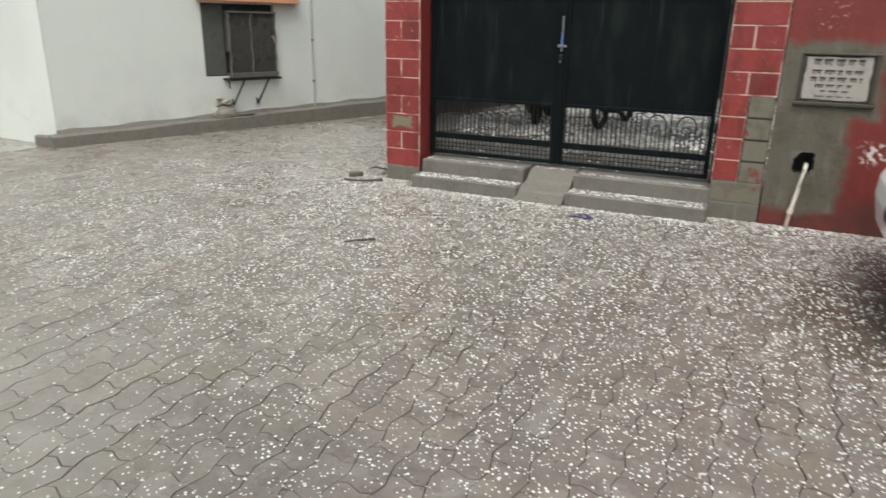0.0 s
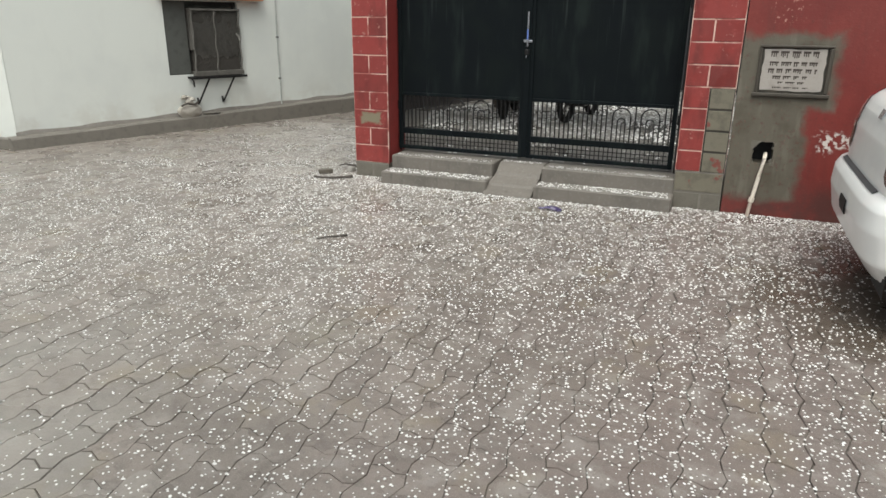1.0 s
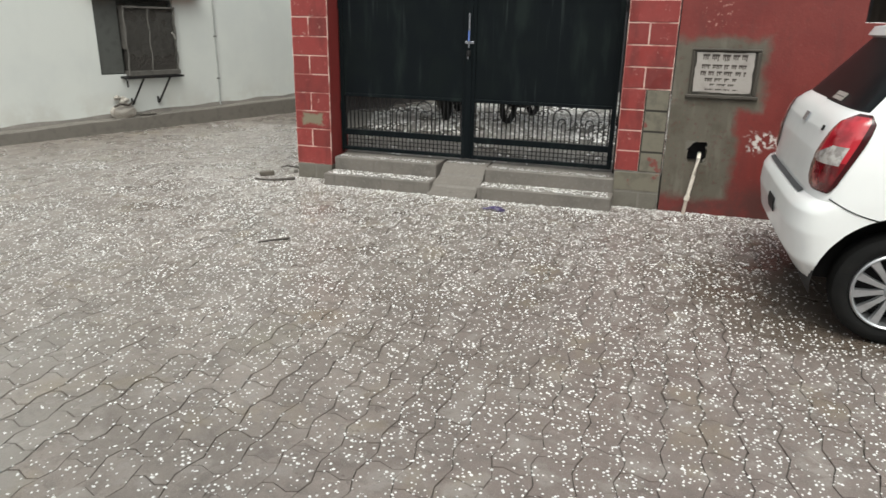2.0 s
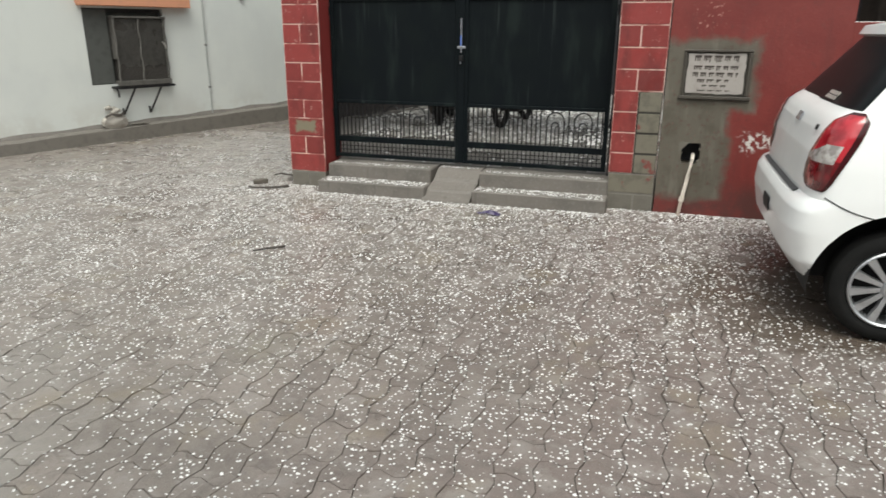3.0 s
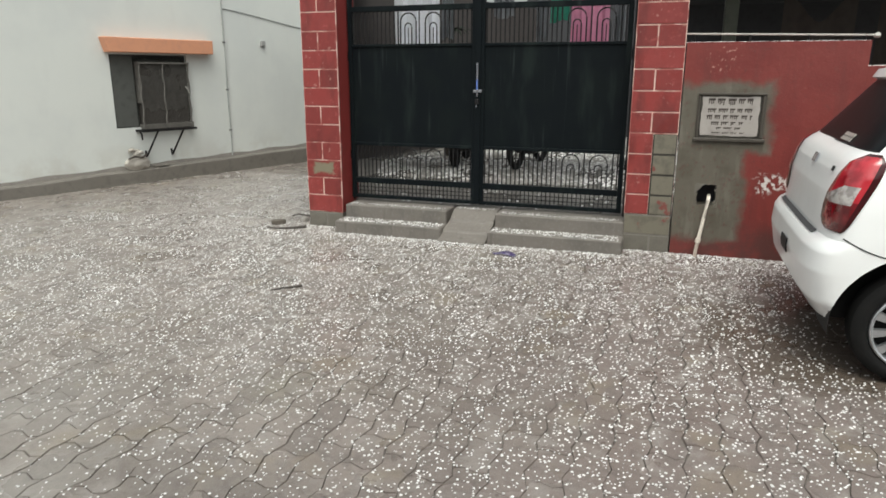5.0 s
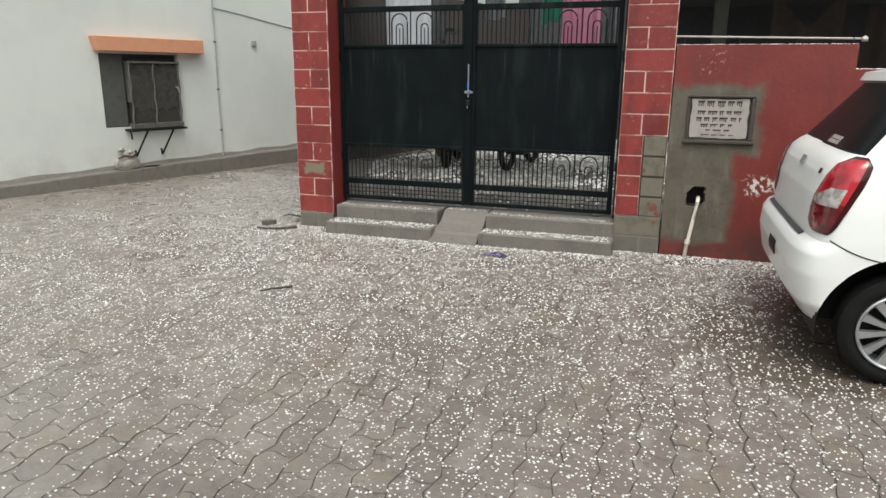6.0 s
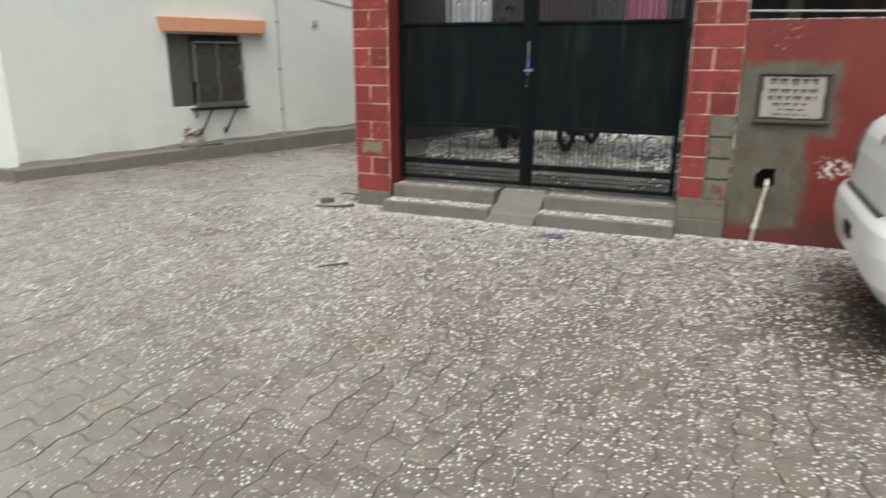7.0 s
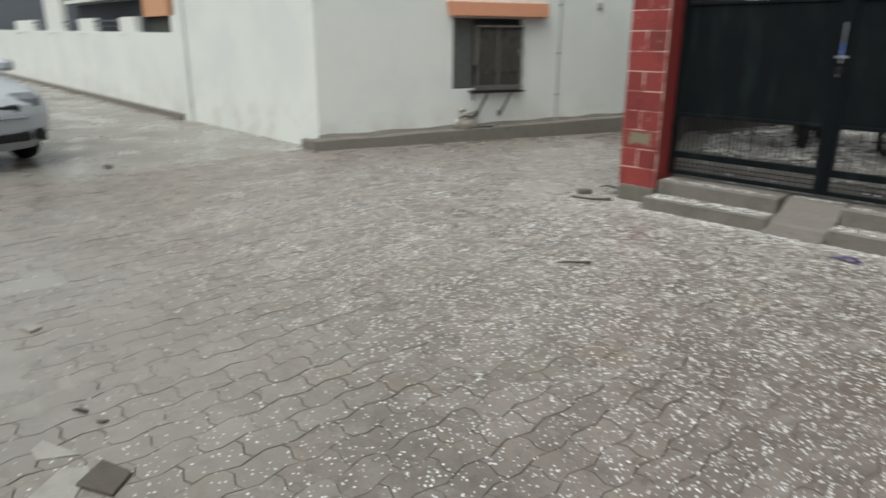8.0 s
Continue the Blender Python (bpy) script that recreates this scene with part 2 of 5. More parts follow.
def add_box(bm, x0, x1, y0, y1, z0, z1, bevel=0.0, m=None):
    r = bmesh.ops.create_cube(bm, size=1.0)
    vs = r["verts"]
    for v in vs:
        v.co = Vector((x0 + (v.co.x + 0.5) * (x1 - x0), y0 + (v.co.y + 0.5) * (y1 - y0), z0 + (v.co.z + 0.5) * (z1 - z0)))
    if bevel:
        es = list({e for v in vs for e in v.link_edges})
        out = bmesh.ops.bevel(bm, geom=es, offset=bevel, segments=1, affect="EDGES")
        vs = list({v for f in out["faces"] for v in f.verts})
    if m is not None:
        bmesh.ops.transform(bm, matrix=m, verts=vs)
    return vs


def add_tube(bm, pts, r, seg=8, caps=True):
    """A round bar through points."""
    pts = [Vector(p) for p in pts]
    rings = []
    for i, p in enumerate(pts):
        d = (pts[min(i + 1, len(pts) - 1)] - pts[max(i - 1, 0)]).normalized()
        u = d.orthogonal().normalized() if abs(d.z) > 0.95 else Vector((0, 0, 1)).cross(d).normalized()
        w = d.cross(u)
        rr = r[i] if isinstance(r, (list, tuple)) else r
        rings.append([bm.verts.new(p + (u * math.cos(a) + w * math.sin(a)) * rr) for a in (2 * math.pi * k / seg for k in range(seg))])
    for a, b in zip(rings, rings[1:]):
        for k in range(seg):
            bm.faces.new((a[k], a[(k + 1) % seg], b[(k + 1) % seg], b[k]))
    if caps:
        bm.faces.new(list(reversed(rings[0])))
        bm.faces.new(rings[-1])


def smooth(me, angle=35):
    me.shade_smooth()
    me.set_sharp_from_angle(angle=radians(angle))


def part(name, bm, material, parent=None, label="", soft=False):
    me = mesh_of(bm, name)
    if soft:
        smooth(me)
    ob = new(name, me)
    if material:
        me.materials.append(material)
    if parent:
        ob.parent = parent
        ob.matrix_parent_inverse = Matrix.Translation(-parent.location)
    if label:
        ob["label"] = label
    return ob


def boxes(name, dims, material, parent=None, label="", bevel=0.004):
    bm = bmesh.new()
    for d in dims:
        add_box(bm, *d, bevel=bevel)
    return part(name, bm, material, parent, label)


def thing(name, label, category, group="", at=(0, 0, 0), kind=""):
    e = new(name)
    e.empty_display_size = 0.1
    e.location = at
    return tagged(e, label, category, group, kind)


def wall_with_holes(name, x0, x1, y0, y1, z0, z1, holes, material, along="x", parent=None):
    """A wall along x or y with rectangular openings right through it: (a0, a1, z0, z1)."""
    bm = bmesh.new()
    us = sorted({x0, x1, *[h[0] for h in holes], *[h[1] for h in holes]}) if along == "x" else sorted({y0, y1, *[h[0] for h in holes], *[h[1] for h in holes]})
    zs = sorted({z0, z1, *[h[2] for h in holes], *[h[3] for h in holes]})
    solid = {}
    for i in range(len(us) - 1):
        for j in range(len(zs) - 1):
            u, z = (us[i] + us[i + 1]) / 2, (zs[j] + zs[j + 1]) / 2
            solid[i, j] = not any(h[0] < u < h[1] and h[2] < z < h[3] for h in holes)
    cache = {}

    def vert(u, z, side):
        k = (u, z, side)
        if k not in cache:
            cache[k] = bm.verts.new((u, (y0, y1)[side], z) if along == "x" else ((x0, x1)[side], u, z))
        return cache[k]

    for (i, j), s in solid.items():
        if not s:
            continue
        a, b, c, d = us[i], us[i + 1], zs[j], zs[j + 1]
        bm.faces.new([vert(a, c, 0), vert(b, c, 0), vert(b, d, 0), vert(a, d, 0)])
        bm.faces.new([vert(a, c, 1), vert(a, d, 1), vert(b, d, 1), vert(b, c, 1)])
        for (di, dj), (p, q) in {(-1, 0): ((a, c), (a, d)), (1, 0): ((b, c), (b, d)), (0, -1): ((a, c), (b, c)), (0, 1): ((a, d), (b, d))}.items():
            if not solid.get((i + di, j + dj), False):
                bm.faces.new([vert(*p, 0), vert(*q, 0), vert(*q, 1), vert(*p, 1)])
    bmesh.ops.recalc_face_normals(bm, faces=bm.faces)
    return part(name, bm, material, parent)


# ---- ground and street ----
bm = bmesh.new()
vs = [bm.verts.new(p) for p in ((-300, -300, -0.014), (300, -300, -0.014), (300, 300, -0.014), (-300, 300, -0.014))]
bm.faces.new(vs)
tagged(part("ground", bm, M_JOINT), "dark wet sand bed under the pavers", "ground", kind="structure")

XH, XK = -6.344, -6.18     # side wall of the white house and the face of its plinth
YF, YG = 0.272, 0.565      # gate pillars' front, gate
X_L0, X_L1, X_R0, X_R1 = -0.485, -0.032, 3.25, 3.722

# ---- white house over the side lane ----
# its lane wall is drawn along y at x = XH and then turned about the street corner
CORNER = Vector((-5.834, -0.195, 0))
LANE = Matrix.Translation(CORNER) @ Matrix.Rotation(radians(-19.0), 4, "Z") @ Matrix.Translation((-XH, -0.03, 0))
LANE_D = Vector((0.3255, 0.9455, 0))


def lane_side(x, y):
    """How far a place lies from the lane wall, on the lane's side."""
    return (x - CORNER.x) * 0.9455 - (y - CORNER.y) * 0.3255


house = thing("white_house", "white lime-washed house with a dirty wall foot on the lane corner", "house", at=CORNER)
W_Y0, W_Y1, W_Z0, W_Z1 = 2.447, 3.835, 0.915, 2.105
wall_with_holes("side_wall", XH - 0.25, XH, 0.03, 13.0, 0.0, 4.4, [(W_Y0, W_Y1, W_Z0, W_Z1)], M_WHITE, "y", house)
# plinth strip along the lane
bm = bmesh.new()
rows = []
for i in range(29):
    y = -0.12 + i * 0.45
    h = 0.165 + 0.021 * max(0, y) + 0.006 * math.sin(i * 1.7)
    dx = 0.008 * math.sin(i * 2.3)
    rows.append([bm.verts.new(p) for p in ((XH + 0.0005, y, 0), (XK + dx, y, -0.014), (XK - 0.01 + dx, y, h - 0.02), (XK - 0.03 + dx, y, h), (XH + 0.0005, y, h + 0.015))])
for a, b in zip(rows, rows[1:]):
    for k in range(5):
        bm.faces.new((a[k], b[k], b[(k + 1) % 5], a[(k + 1) % 5]))
bm.faces.new(rows[0])
bm.faces.new(list(reversed(rows[-1])))
bmesh.ops.recalc_face_normals(bm, faces=bm.faces)
part("plinth", bm, M_DARKCEMENT, house, "dark damp cement plinth")
bm = bmesh.new()
rows = []
for i in range(57):
    y = 0.0 + i * 0.22
    h = 0.195 + 0.021 * y + 0.012 * math.sin(i * 1.3) + 0.012 * noise.noise(Vector((y * 3, 0, 0)))
    w = 0.04 + 0.014 * math.sin(i * 2.9)
    rows.append([bm.verts.new(p) for p in ((XH + 0.001, y, h - 0.05), (XH + w, y, h - 0.05), (XH + w * 0.4, y, h + 0.02), (XH + 0.001, y, h + 0.035))])
for a, b in zip(rows, rows[1:]):
    for k in range(4):
        bm.faces.new((a[k], b[k], b[(k + 1) % 4], a[(k + 1) % 4]))
bmesh.ops.recalc_face_normals(bm, faces=bm.faces)
part("skirting", bm, M_CEMENT, house, "rough cement fillet along the wall foot", soft=True)
# sunshade over the window: a slab that slopes down outwards
bm = bmesh.new()
add_box(bm, XH + 0.001, XH + 0.17, 2.31, 4.29, 2.135, 2.37, bevel=0.01)
for v in bm.verts:
    if v.co.z < 2.3 and v.co.y < 3:
        v.co.y += 0.06
part("sunshade", bm, M_ORANGE, house, "orange painted concrete sunshade")
M_FRAME = plain("dark_window_frame", (0.045, 0.045, 0.042), 0.5)
M_BOARD = plain("grey_weathered_board", (0.085, 0.088, 0.082), 0.7, spot=(0.05, 0.05, 0.047))
gl = Mat("dusty_window_glass", (0.06, 0.065, 0.06), 0.15)
gl.spots(3, (0.12, 0.12, 0.11), 0.45, 0.7, 0.7)
M_GLASS = gl.m
window = boxes("window", [(XH - 0.14, XH - 0.06, W_Y0, W_Y0 + 0.05, W_Z0, W_Z1), (XH - 0.14, XH - 0.06, W_Y1 - 0.05, W_Y1, W_Z0, W_Z1),
                          (XH - 0.14, XH - 0.06, W_Y0 + 0.05, W_Y1 - 0.05, W_Z1 - 0.05, W_Z1), (XH - 0.14, XH - 0.06, W_Y0 + 0.05, W_Y1 - 0.05, W_Z0, W_Z0 + 0.05)],
               M_FRAME, house, "dark wooden window frame")
boxes("pane", [(XH - 0.11, XH - 0.1, W_Y0 + 0.05, W_Y1 - 0.05, W_Z0 + 0.05, W_Z1 - 0.05)], M_GLASS, window, "dusty dark glass", bevel=0)
boxes("shutter", [(XH - 0.06, XH - 0.02, W_Y0 + 0.015, W_Y0 + 0.40, W_Z0 + 0.015, W_Z1 - 0.015)], M_BOARD, window, "grey board shutter")
# single dark panel stands in for the unlit room
boxes("interior", [(XH - 1.6, XH - 1.5, 1.4, 5.0, 0.3, 3.2)], M_DARK, house, "dark panel in place of the unlit room behind the window", bevel=0)
# conduit, cable and a small box on the lane wall
bm = bmesh.new()
add_tube(bm, [(XH + 0.018, 4.632 + 0.006 * math.sin(k * 2.1), 0.28 + 0.5 * k) for k in range(9)], 0.013)
conduit = part("conduit", bm, plain("grey_conduit", (0.38, 0.39, 0.38), 0.5), house, "grey electrical conduit", soft=True)
for z in (0.75, 1.5, 2.35, 3.2):
    boxes("clip", [(XH, XH + 0.034, 4.608, 4.656, z, z + 0.025)], M_FRAME, conduit)
bm = bmesh.new()
add_tube(bm, [(XH + 0.010, 4.66 + i * 0.3, 2.955 - 0.04 * i + 0.008 * math.sin(i * 0.9)) for i in range(14)], 0.007, 6)
part("cable", bm, plain("grey_cable", (0.2, 0.2, 0.2), 0.6), house, "thin grey cable")
boxes("junction_box", [(XH, XH + 0.05, 5.46, 5.56, 2.32, 2.42)], plain("grey_plastic", (0.35, 0.35, 0.34), 0.5), house, "small grey junction box", bevel=0.008)
for ob in house.children_recursive:
    ob.data.transform(LANE)


def front(x, off=0.0):
    """y of the street front at x, towards the street by off."""
    return -0.215 + (CORNER.x - x) * 0.042 - off if x > -11.0 else 0.002 + (-11.0 - x) * 0.07 - off


def street_wall(name, xa, xb, z0, z1, thick, material, parent=None, steps=6, off=0.0, rise=0.0):
    bm = bmesh.new()
    rows = []
    for i in range(steps + 1):
        x = xa + (xb - xa) * i / steps
        y = front(x, off)
        rows.append([bm.verts.new((x, y, z0)), bm.verts.new((x, y, z1 + rise * (xa - x))), bm.verts.new((x, y + thick, z1 + rise * (xa - x))), bm.verts.new((x, y + thick, z0))])
    for a, b in zip(rows, rows[1:]):
        for k in range(4):
            bm.faces.new((a[k], b[k], b[(k + 1) % 4], a[(k + 1) % 4]))
    bm.faces.new(rows[0])
    bm.faces.new(list(reversed(rows[-1])))
    bmesh.ops.recalc_face_normals(bm, faces=bm.faces)
    return part(name, bm, material, parent)


street_wall("front_wall", CORNER.x - 0.002, -11.0, 0.0, 4.4, 0.25, M_WHITE, house)
boxes("plinth_return", [(-6.22, -5.87, -0.33, -0.216, -0.014, 0.15)], M_DARKCEMENT, house, "dark damp cement plinth at the corner", bevel=0.015)
END = CORNER + LANE_D * 12.9


def prism(name, plan, z0, z1, material, parent=None):
    bm = bmesh.new()
    lo = [bm.verts.new((x, y, z0)) for x, y in plan]
    hi = [bm.verts.new((x, y, z1)) for x, y in plan]
    bm.faces.new(lo)
    bm.faces.new(hi)
    for i in range(len(plan)):
        j = (i + 1) % len(plan)
        bm.faces.new((lo[i], lo[j], hi[j], hi[i]))
    bmesh.ops.recalc_face_normals(bm, faces=bm.faces)
    return part(name, bm, material, parent)


prism("roof", [(CORNER.x + 0.03, CORNER.y - 0.06), (END.x + 0.05, END.y), (-11.0, END.y), (-11.0, -0.04)], 4.4, 4.54, M_CEMENT, house)
boxes("back_wall", [(-11.0, END.x - 0.3, END.y - 0.3, END.y, 0, 4.4)], M_WHITE, house)

# street boundary wall beyond the house
RISE = 0.0095
bwall = thing("boundary_wall", "long white plastered boundary wall with short piers on top", "wall", at=(-18, 0.6, 0), kind="structure")
street_wall("wall_panel", -11.02, -58.0, 0.0, 1.86, 0.22, M_WHITE, bwall, 12, rise=RISE)
street_wall("pier_strip", -11.02, -11.42, 0.0, 4.4, 0.3, M_WHITE, bwall, 1, 0.06)
street_wall("wall_foot", -11.45, -58.0, 0.0, 0.12, 0.3, M_DARKCEMENT, bwall, 12, 0.12)
PIERS = [(-11.85, -11.50), (-15.6, -14.6), (-19.8, -18.5), (-24.2, -22.4), (-30.0, -27.3)]
for i, (xa, xb) in enumerate(PIERS):
    y = front((xa + xb) / 2)
    boxes("pier", [(xa, xb, y + 0.004, y + 0.2, 1.8 + RISE * (-11.02 - xb), 2.22 + RISE * (-11.02 - xa) + (2.2 if i == 3 else 0))], M_WHITE, bwall)
M_SHED = plain("slate_grey_sheet", (0.075, 0.085, 0.105), 0.6)
bm = bmesh.new()
for (xa, xb), (xc, xd) in zip(PIERS[1:], PIERS[2:]):
    ya, yd = front(xa) + 0.1, front(xd) + 0.1
    for z, r in ((2.14, 0.026), (2.0, 0.011)):
        add_tube(bm, [(xa, ya, z + RISE * (-11.02 - xa)), (xd, yd, z + RISE * (-11.02 - xd))], r, 6)
tagged(part("wall_railing", bm, M_SHED), "low dark iron railing along the top of the white wall", "railing", kind="structure")
far = thing("neighbour_building", "low grey sheet building with an orange painted bay behind the wall", "building", at=(-20, 3, 0))
boxes("wall", [(-70, -20.95, 3.1, 9, 0, 7.5)], M_SHED, far, "slate grey sheet wall")
boxes("bay", [(-20.9, -18.87, 3.0, 8.0, 2.43, 7.5)], plain("orange_wall_paint", (0.62, 0.33, 0.2), 0.7), far, "orange plastered bay")
boxes("lower_wall", [(-21.0, -11.6, 3.2, 9.0, 0, 2.425)], plain("mossy_dark_wall", (0.085, 0.09, 0.075), 0.8), far, "dark mossy lower wall")
# plain block added to fill the dark brown background beside the bay
boxes("recess", [(-18.86, -13.0, 3.3, 9.0, 2.43, 7.5)], plain("dark_brown_backdrop", (0.06, 0.045, 0.04), 0.8), far, "plain dark brown block in place of dark shapes beside the bay")
boxes("canopy", [(-28.0, -20.9, 2.4, 3.1, 3.0, 3.12)], M_WHITE, far, "white concrete canopy")

# ---- gate pillars ----
BRICK_T = 0.006


def brick_mesh(w, h):
    bm = bmesh.new()
    add_box(bm, 0, w, -BRICK_T, 0.0, 0, h, bevel=0.002)
    me = mesh_of(bm, "brick")
    return me


PENDING = []   # pieces of walls, linked at the end of the file
M_ROW = 0.2095


def brick_rows(pillar, x0, x1, z0, rows, split):
    for r in range(rows):
        z = z0 + r * M_ROW
        cuts = [x0, x1] if r % 2 == 0 else [x0, x0 + (x1 - x0) * split, x1]
        for i in range(len(cuts) - 1):
            PENDING.append((pillar, cuts[i], cuts[i + 1], z, M_BRICK))


def pillar(name, x0, x1, label, base_h):
    p = thing(name, label, "gate pillar", "gate pillars", at=((x0 + x1) / 2, YF + 0.25, 0))
    boxes("core", [(x0 + 0.004, x1 - 0.004, YF + BRICK_T + 0.01, YF + 0.48, 0.0, 3.1)], M_JAMB, p, "plain red painted side")
    boxes("mortar_bed", [(x0, x1, YF + BRICK_T, YF + BRICK_T + 0.012, base_h, 3.1)], M_MORTAR, p, "pale mortar joints", bevel=0)
    boxes("base", [(x0 + 0.002, x1 - 0.002, YF + 0.004, YF + 0.30, -0.014, base_h + 0.006)], M_DARKCEMENT, p, "dark joints of the bare block base", bevel=0.004)
    return p


pl = pillar("gate_pillar", X_L0, X_L1, "square red painted brick-pattern gate pillar with a cement base", 0.172)
pr = pillar("gate_pillar", X_R0, X_R1, "red brick-pattern gate pillar with bare grey blocks showing", 0.385)
brick_rows(pl, X_L0, X_L1, 0.182, 14, 0.47)
PENDING.append((pl, X_L0, X_L0 + 0.24, -0.028, M_CEMENT_BLOCK))
PENDING.append((pl, X_L0 + 0.24, X_L1, -0.028, M_CEMENT_BLOCK))
PENDING.append((pr, X_R0, X_R1, 0.182, M_BLOCK_STAIN))
PENDING.append((pr, X_R0, X_R0 + 0.27, -0.028, M_CEMENT_BLOCK))
PENDING.append((pr, X_R0 + 0.27, X_R1, -0.028, M_CEMENT_BLOCK))
boxes("dark_joint", [(X_R0 + 0.236, X_R1 - 0.002, YF + BRICK_T - 0.0012, YF + BRICK_T + 0.004, 0.17, 1.215)], plain("dark_open_joint", (0.045, 0.04, 0.034), 0.9), pr, "dark open joints between bare blocks", bevel=0)
for r_ in range(13):
    z_ = 0.392 + r_ * M_ROW
    if z_ < 1.2:
        PENDING.append((pr, X_R0, X_R0 + 0.24, z_, M_BRICK))
        PENDING.append((pr, X_R0 + 0.24, X_R1, z_, M_BLOCK_STAIN))
    elif r_ % 2:
        PENDING.append((pr, X_R0, X_R1, z_, M_BRICK))
    else:
        PENDING.append((pr, X_R0, X_R0 + 0.21, z_, M_BRICK))
        PENDING.append((pr, X_R0 + 0.21, X_R1, z_, M_BRICK))

# ---- red wall with the plaque ----
HX0, HX1, HZ0, HZ1 = 3.95, 4.13, 0.52, 0.73
redwall = wall_with_holes("wall_red", X_R1 + 0.012, 5.30, YF, YF + 0.23, 0.0, 2.10, [(HX0, HX1, HZ0, HZ1)], M_REDWALL)
tagged(redwall, "red painted compound wall with a patch of bare cement", "wall", kind="structure")
lowwall = boxes("wall_low", [(5.302, 9.5, YF + 0.02, YF + 0.23, 0.0, 1.88)], M_REDWALL)
tagged(lowwall, "red painted lower compound wall", "wall", kind="structure")
# ragged lumps of broken plaster round the hole
bm = bmesh.new()
rnd = random.Random(5)
for i in range(46):
    a = 2 * math.pi * i / 46
    cx, cz = (HX0 + HX1) / 2 + math.cos(a) * 0.15, (HZ0 + HZ1) / 2 + math.sin(a) * 0.17
    cx, cz = min(max(cx, HX0 - 0.015), HX1 + 0.015), min(max(cz, HZ0 - 0.015), HZ1 + 0.015)
    s = rnd.uniform(0.010, 0.026)
    q = bmesh.ops.create_icosphere(bm, subdivisions=1, radius=s)["verts"]
    for v in q:
        v.co = Vector((cx + v.co.x * rnd.uniform(0.7, 1.3), YF + 0.014 + v.co.y * 0.7, cz + v.co.z * rnd.uniform(0.7, 1.3)))
for cx, cz, s in ((HX1, HZ0 + 0.015, 0.03), (HX0 - 0.005, HZ0, 0.02), (HX1 + 0.005, HZ1 - 0.06, 0.022)):
    q = bmesh.ops.create_icosphere(bm, subdivisions=2, radius=s)["verts"]
    for v in q:
        k = 1 + 0.35 * noise.noise(v.co * 40 + Vector((cx * 9, 0, cz * 9)))
        v.co = Vector((cx + v.co.x * k, YF + 0.03 + v.co.y * 0.8 * k, cz + v.co.z * k))
for sx, sz, w_ in ((HX0 - 0.03, HZ1 + 0.02, 0.13), (HX1 + 0.02, HZ0 - 0.02, -0.06)):
    tri = [(sx, sz), (sx + w_, sz), (sx + w_ * 0.62, sz - w_ * 0.22), (sx + w_ * 0.4, sz - w_ * 0.55), (sx + w_ * 0.1, sz - w_ * 0.8), (sx, sz - w_ * 0.95)]
    near_ = [bm.verts.new((x, YF - 0.004 + rnd.uniform(0, 0.008), z)) for x, z in tri]
    deep_ = [bm.verts.new((x, YF + 0.09, z)) for x, z in tri]
    bm.faces.new(near_)
    for i in range(6):
        bm.faces.new((near_[i], near_[(i + 1) % 6], deep_[(i + 1) % 6], deep_[i]))
tagged(part("broken_plaster", bm, M_CEMENT_BLOCK), "crumbled cement edge round the hole in the wall", "plaster", kind="structure")
# dark plate closes the hole in place of the shade inside it
boxes("hole_back", [(HX0 - 0.05, HX1 + 0.05, YF + 0.232, YF + 0.26, HZ0 - 0.05, HZ1 + 0.05)], M_DARK)
tagged(bpy.data.objects["hole_back"], "dark plate in place of the shaded hollow behind the wall", "wall", kind="structure")
# unseen wall added behind the camera for bounced light and reflections
rear = boxes("wall_behind", [(-2.0, 12.0, -9.9, -9.6, 0.0, 3.6)], M_WHITE)
tagged(rear, "unseen plain white wall added to close the yard", "wall", kind="structure")

# ---- steps and ramp before the gate ----
def step_block(x0, x1, label):
    t = thing("entrance_steps", label, "steps", "steps before the gate", at=((x0 + x1) / 2, 0.2, 0))
    boxes("lower_step", [(x0, x1, 0.0, 0.27, -0.014, 0.14)], M_CEMENT, t, bevel=0.012)
    boxes("upper_step", [(x0 + 0.02, x1 - 0.01, 0.25, 0.66, -0.014, 0.292)], M_CEMENT, t, bevel=0.012)
    return t


step_block(0.0, 1.30, "two low grey cement steps strewn with hailstones")
step_block(1.84, 3.265, "two low grey cement steps strewn with hailstones")
ramp = thing("cement_ramp", "narrow worn cement ramp between the two flights of steps", "ramp", at=(1.55, 0.2, 0))
bm = bmesh.new()
prof = [(-0.06, -0.014), (-0.05, 0.012), (0.10, 0.075), (0.12, 0.10), (0.25, 0.165), (0.27, 0.2), (0.42, 0.285), (0.66, 0.292), (0.66, -0.014)]
a = [bm.verts.new((1.285 + (0.05 if i > 3 else 0) , y, z)) for i, (y, z) in enumerate(prof)]
b = [bm.verts.new((1.845 - (0.0 if i > 3 else 0.02), y, z)) for i, (y, z) in enumerate(prof)]
for i in range(len(prof)):
    j = (i + 1) % len(prof)
    bm.faces.new((a[i], b[i], b[j], a[j]))
bm.faces.new(list(reversed(a)))
bm.faces.new(b)
bmesh.ops.recalc_face_normals(bm, faces=bm.faces)
part("slope", bm, M_CEMENT, ramp, "worn cement slope")

# ---- double gate ----
GATE_TOP = 2.9


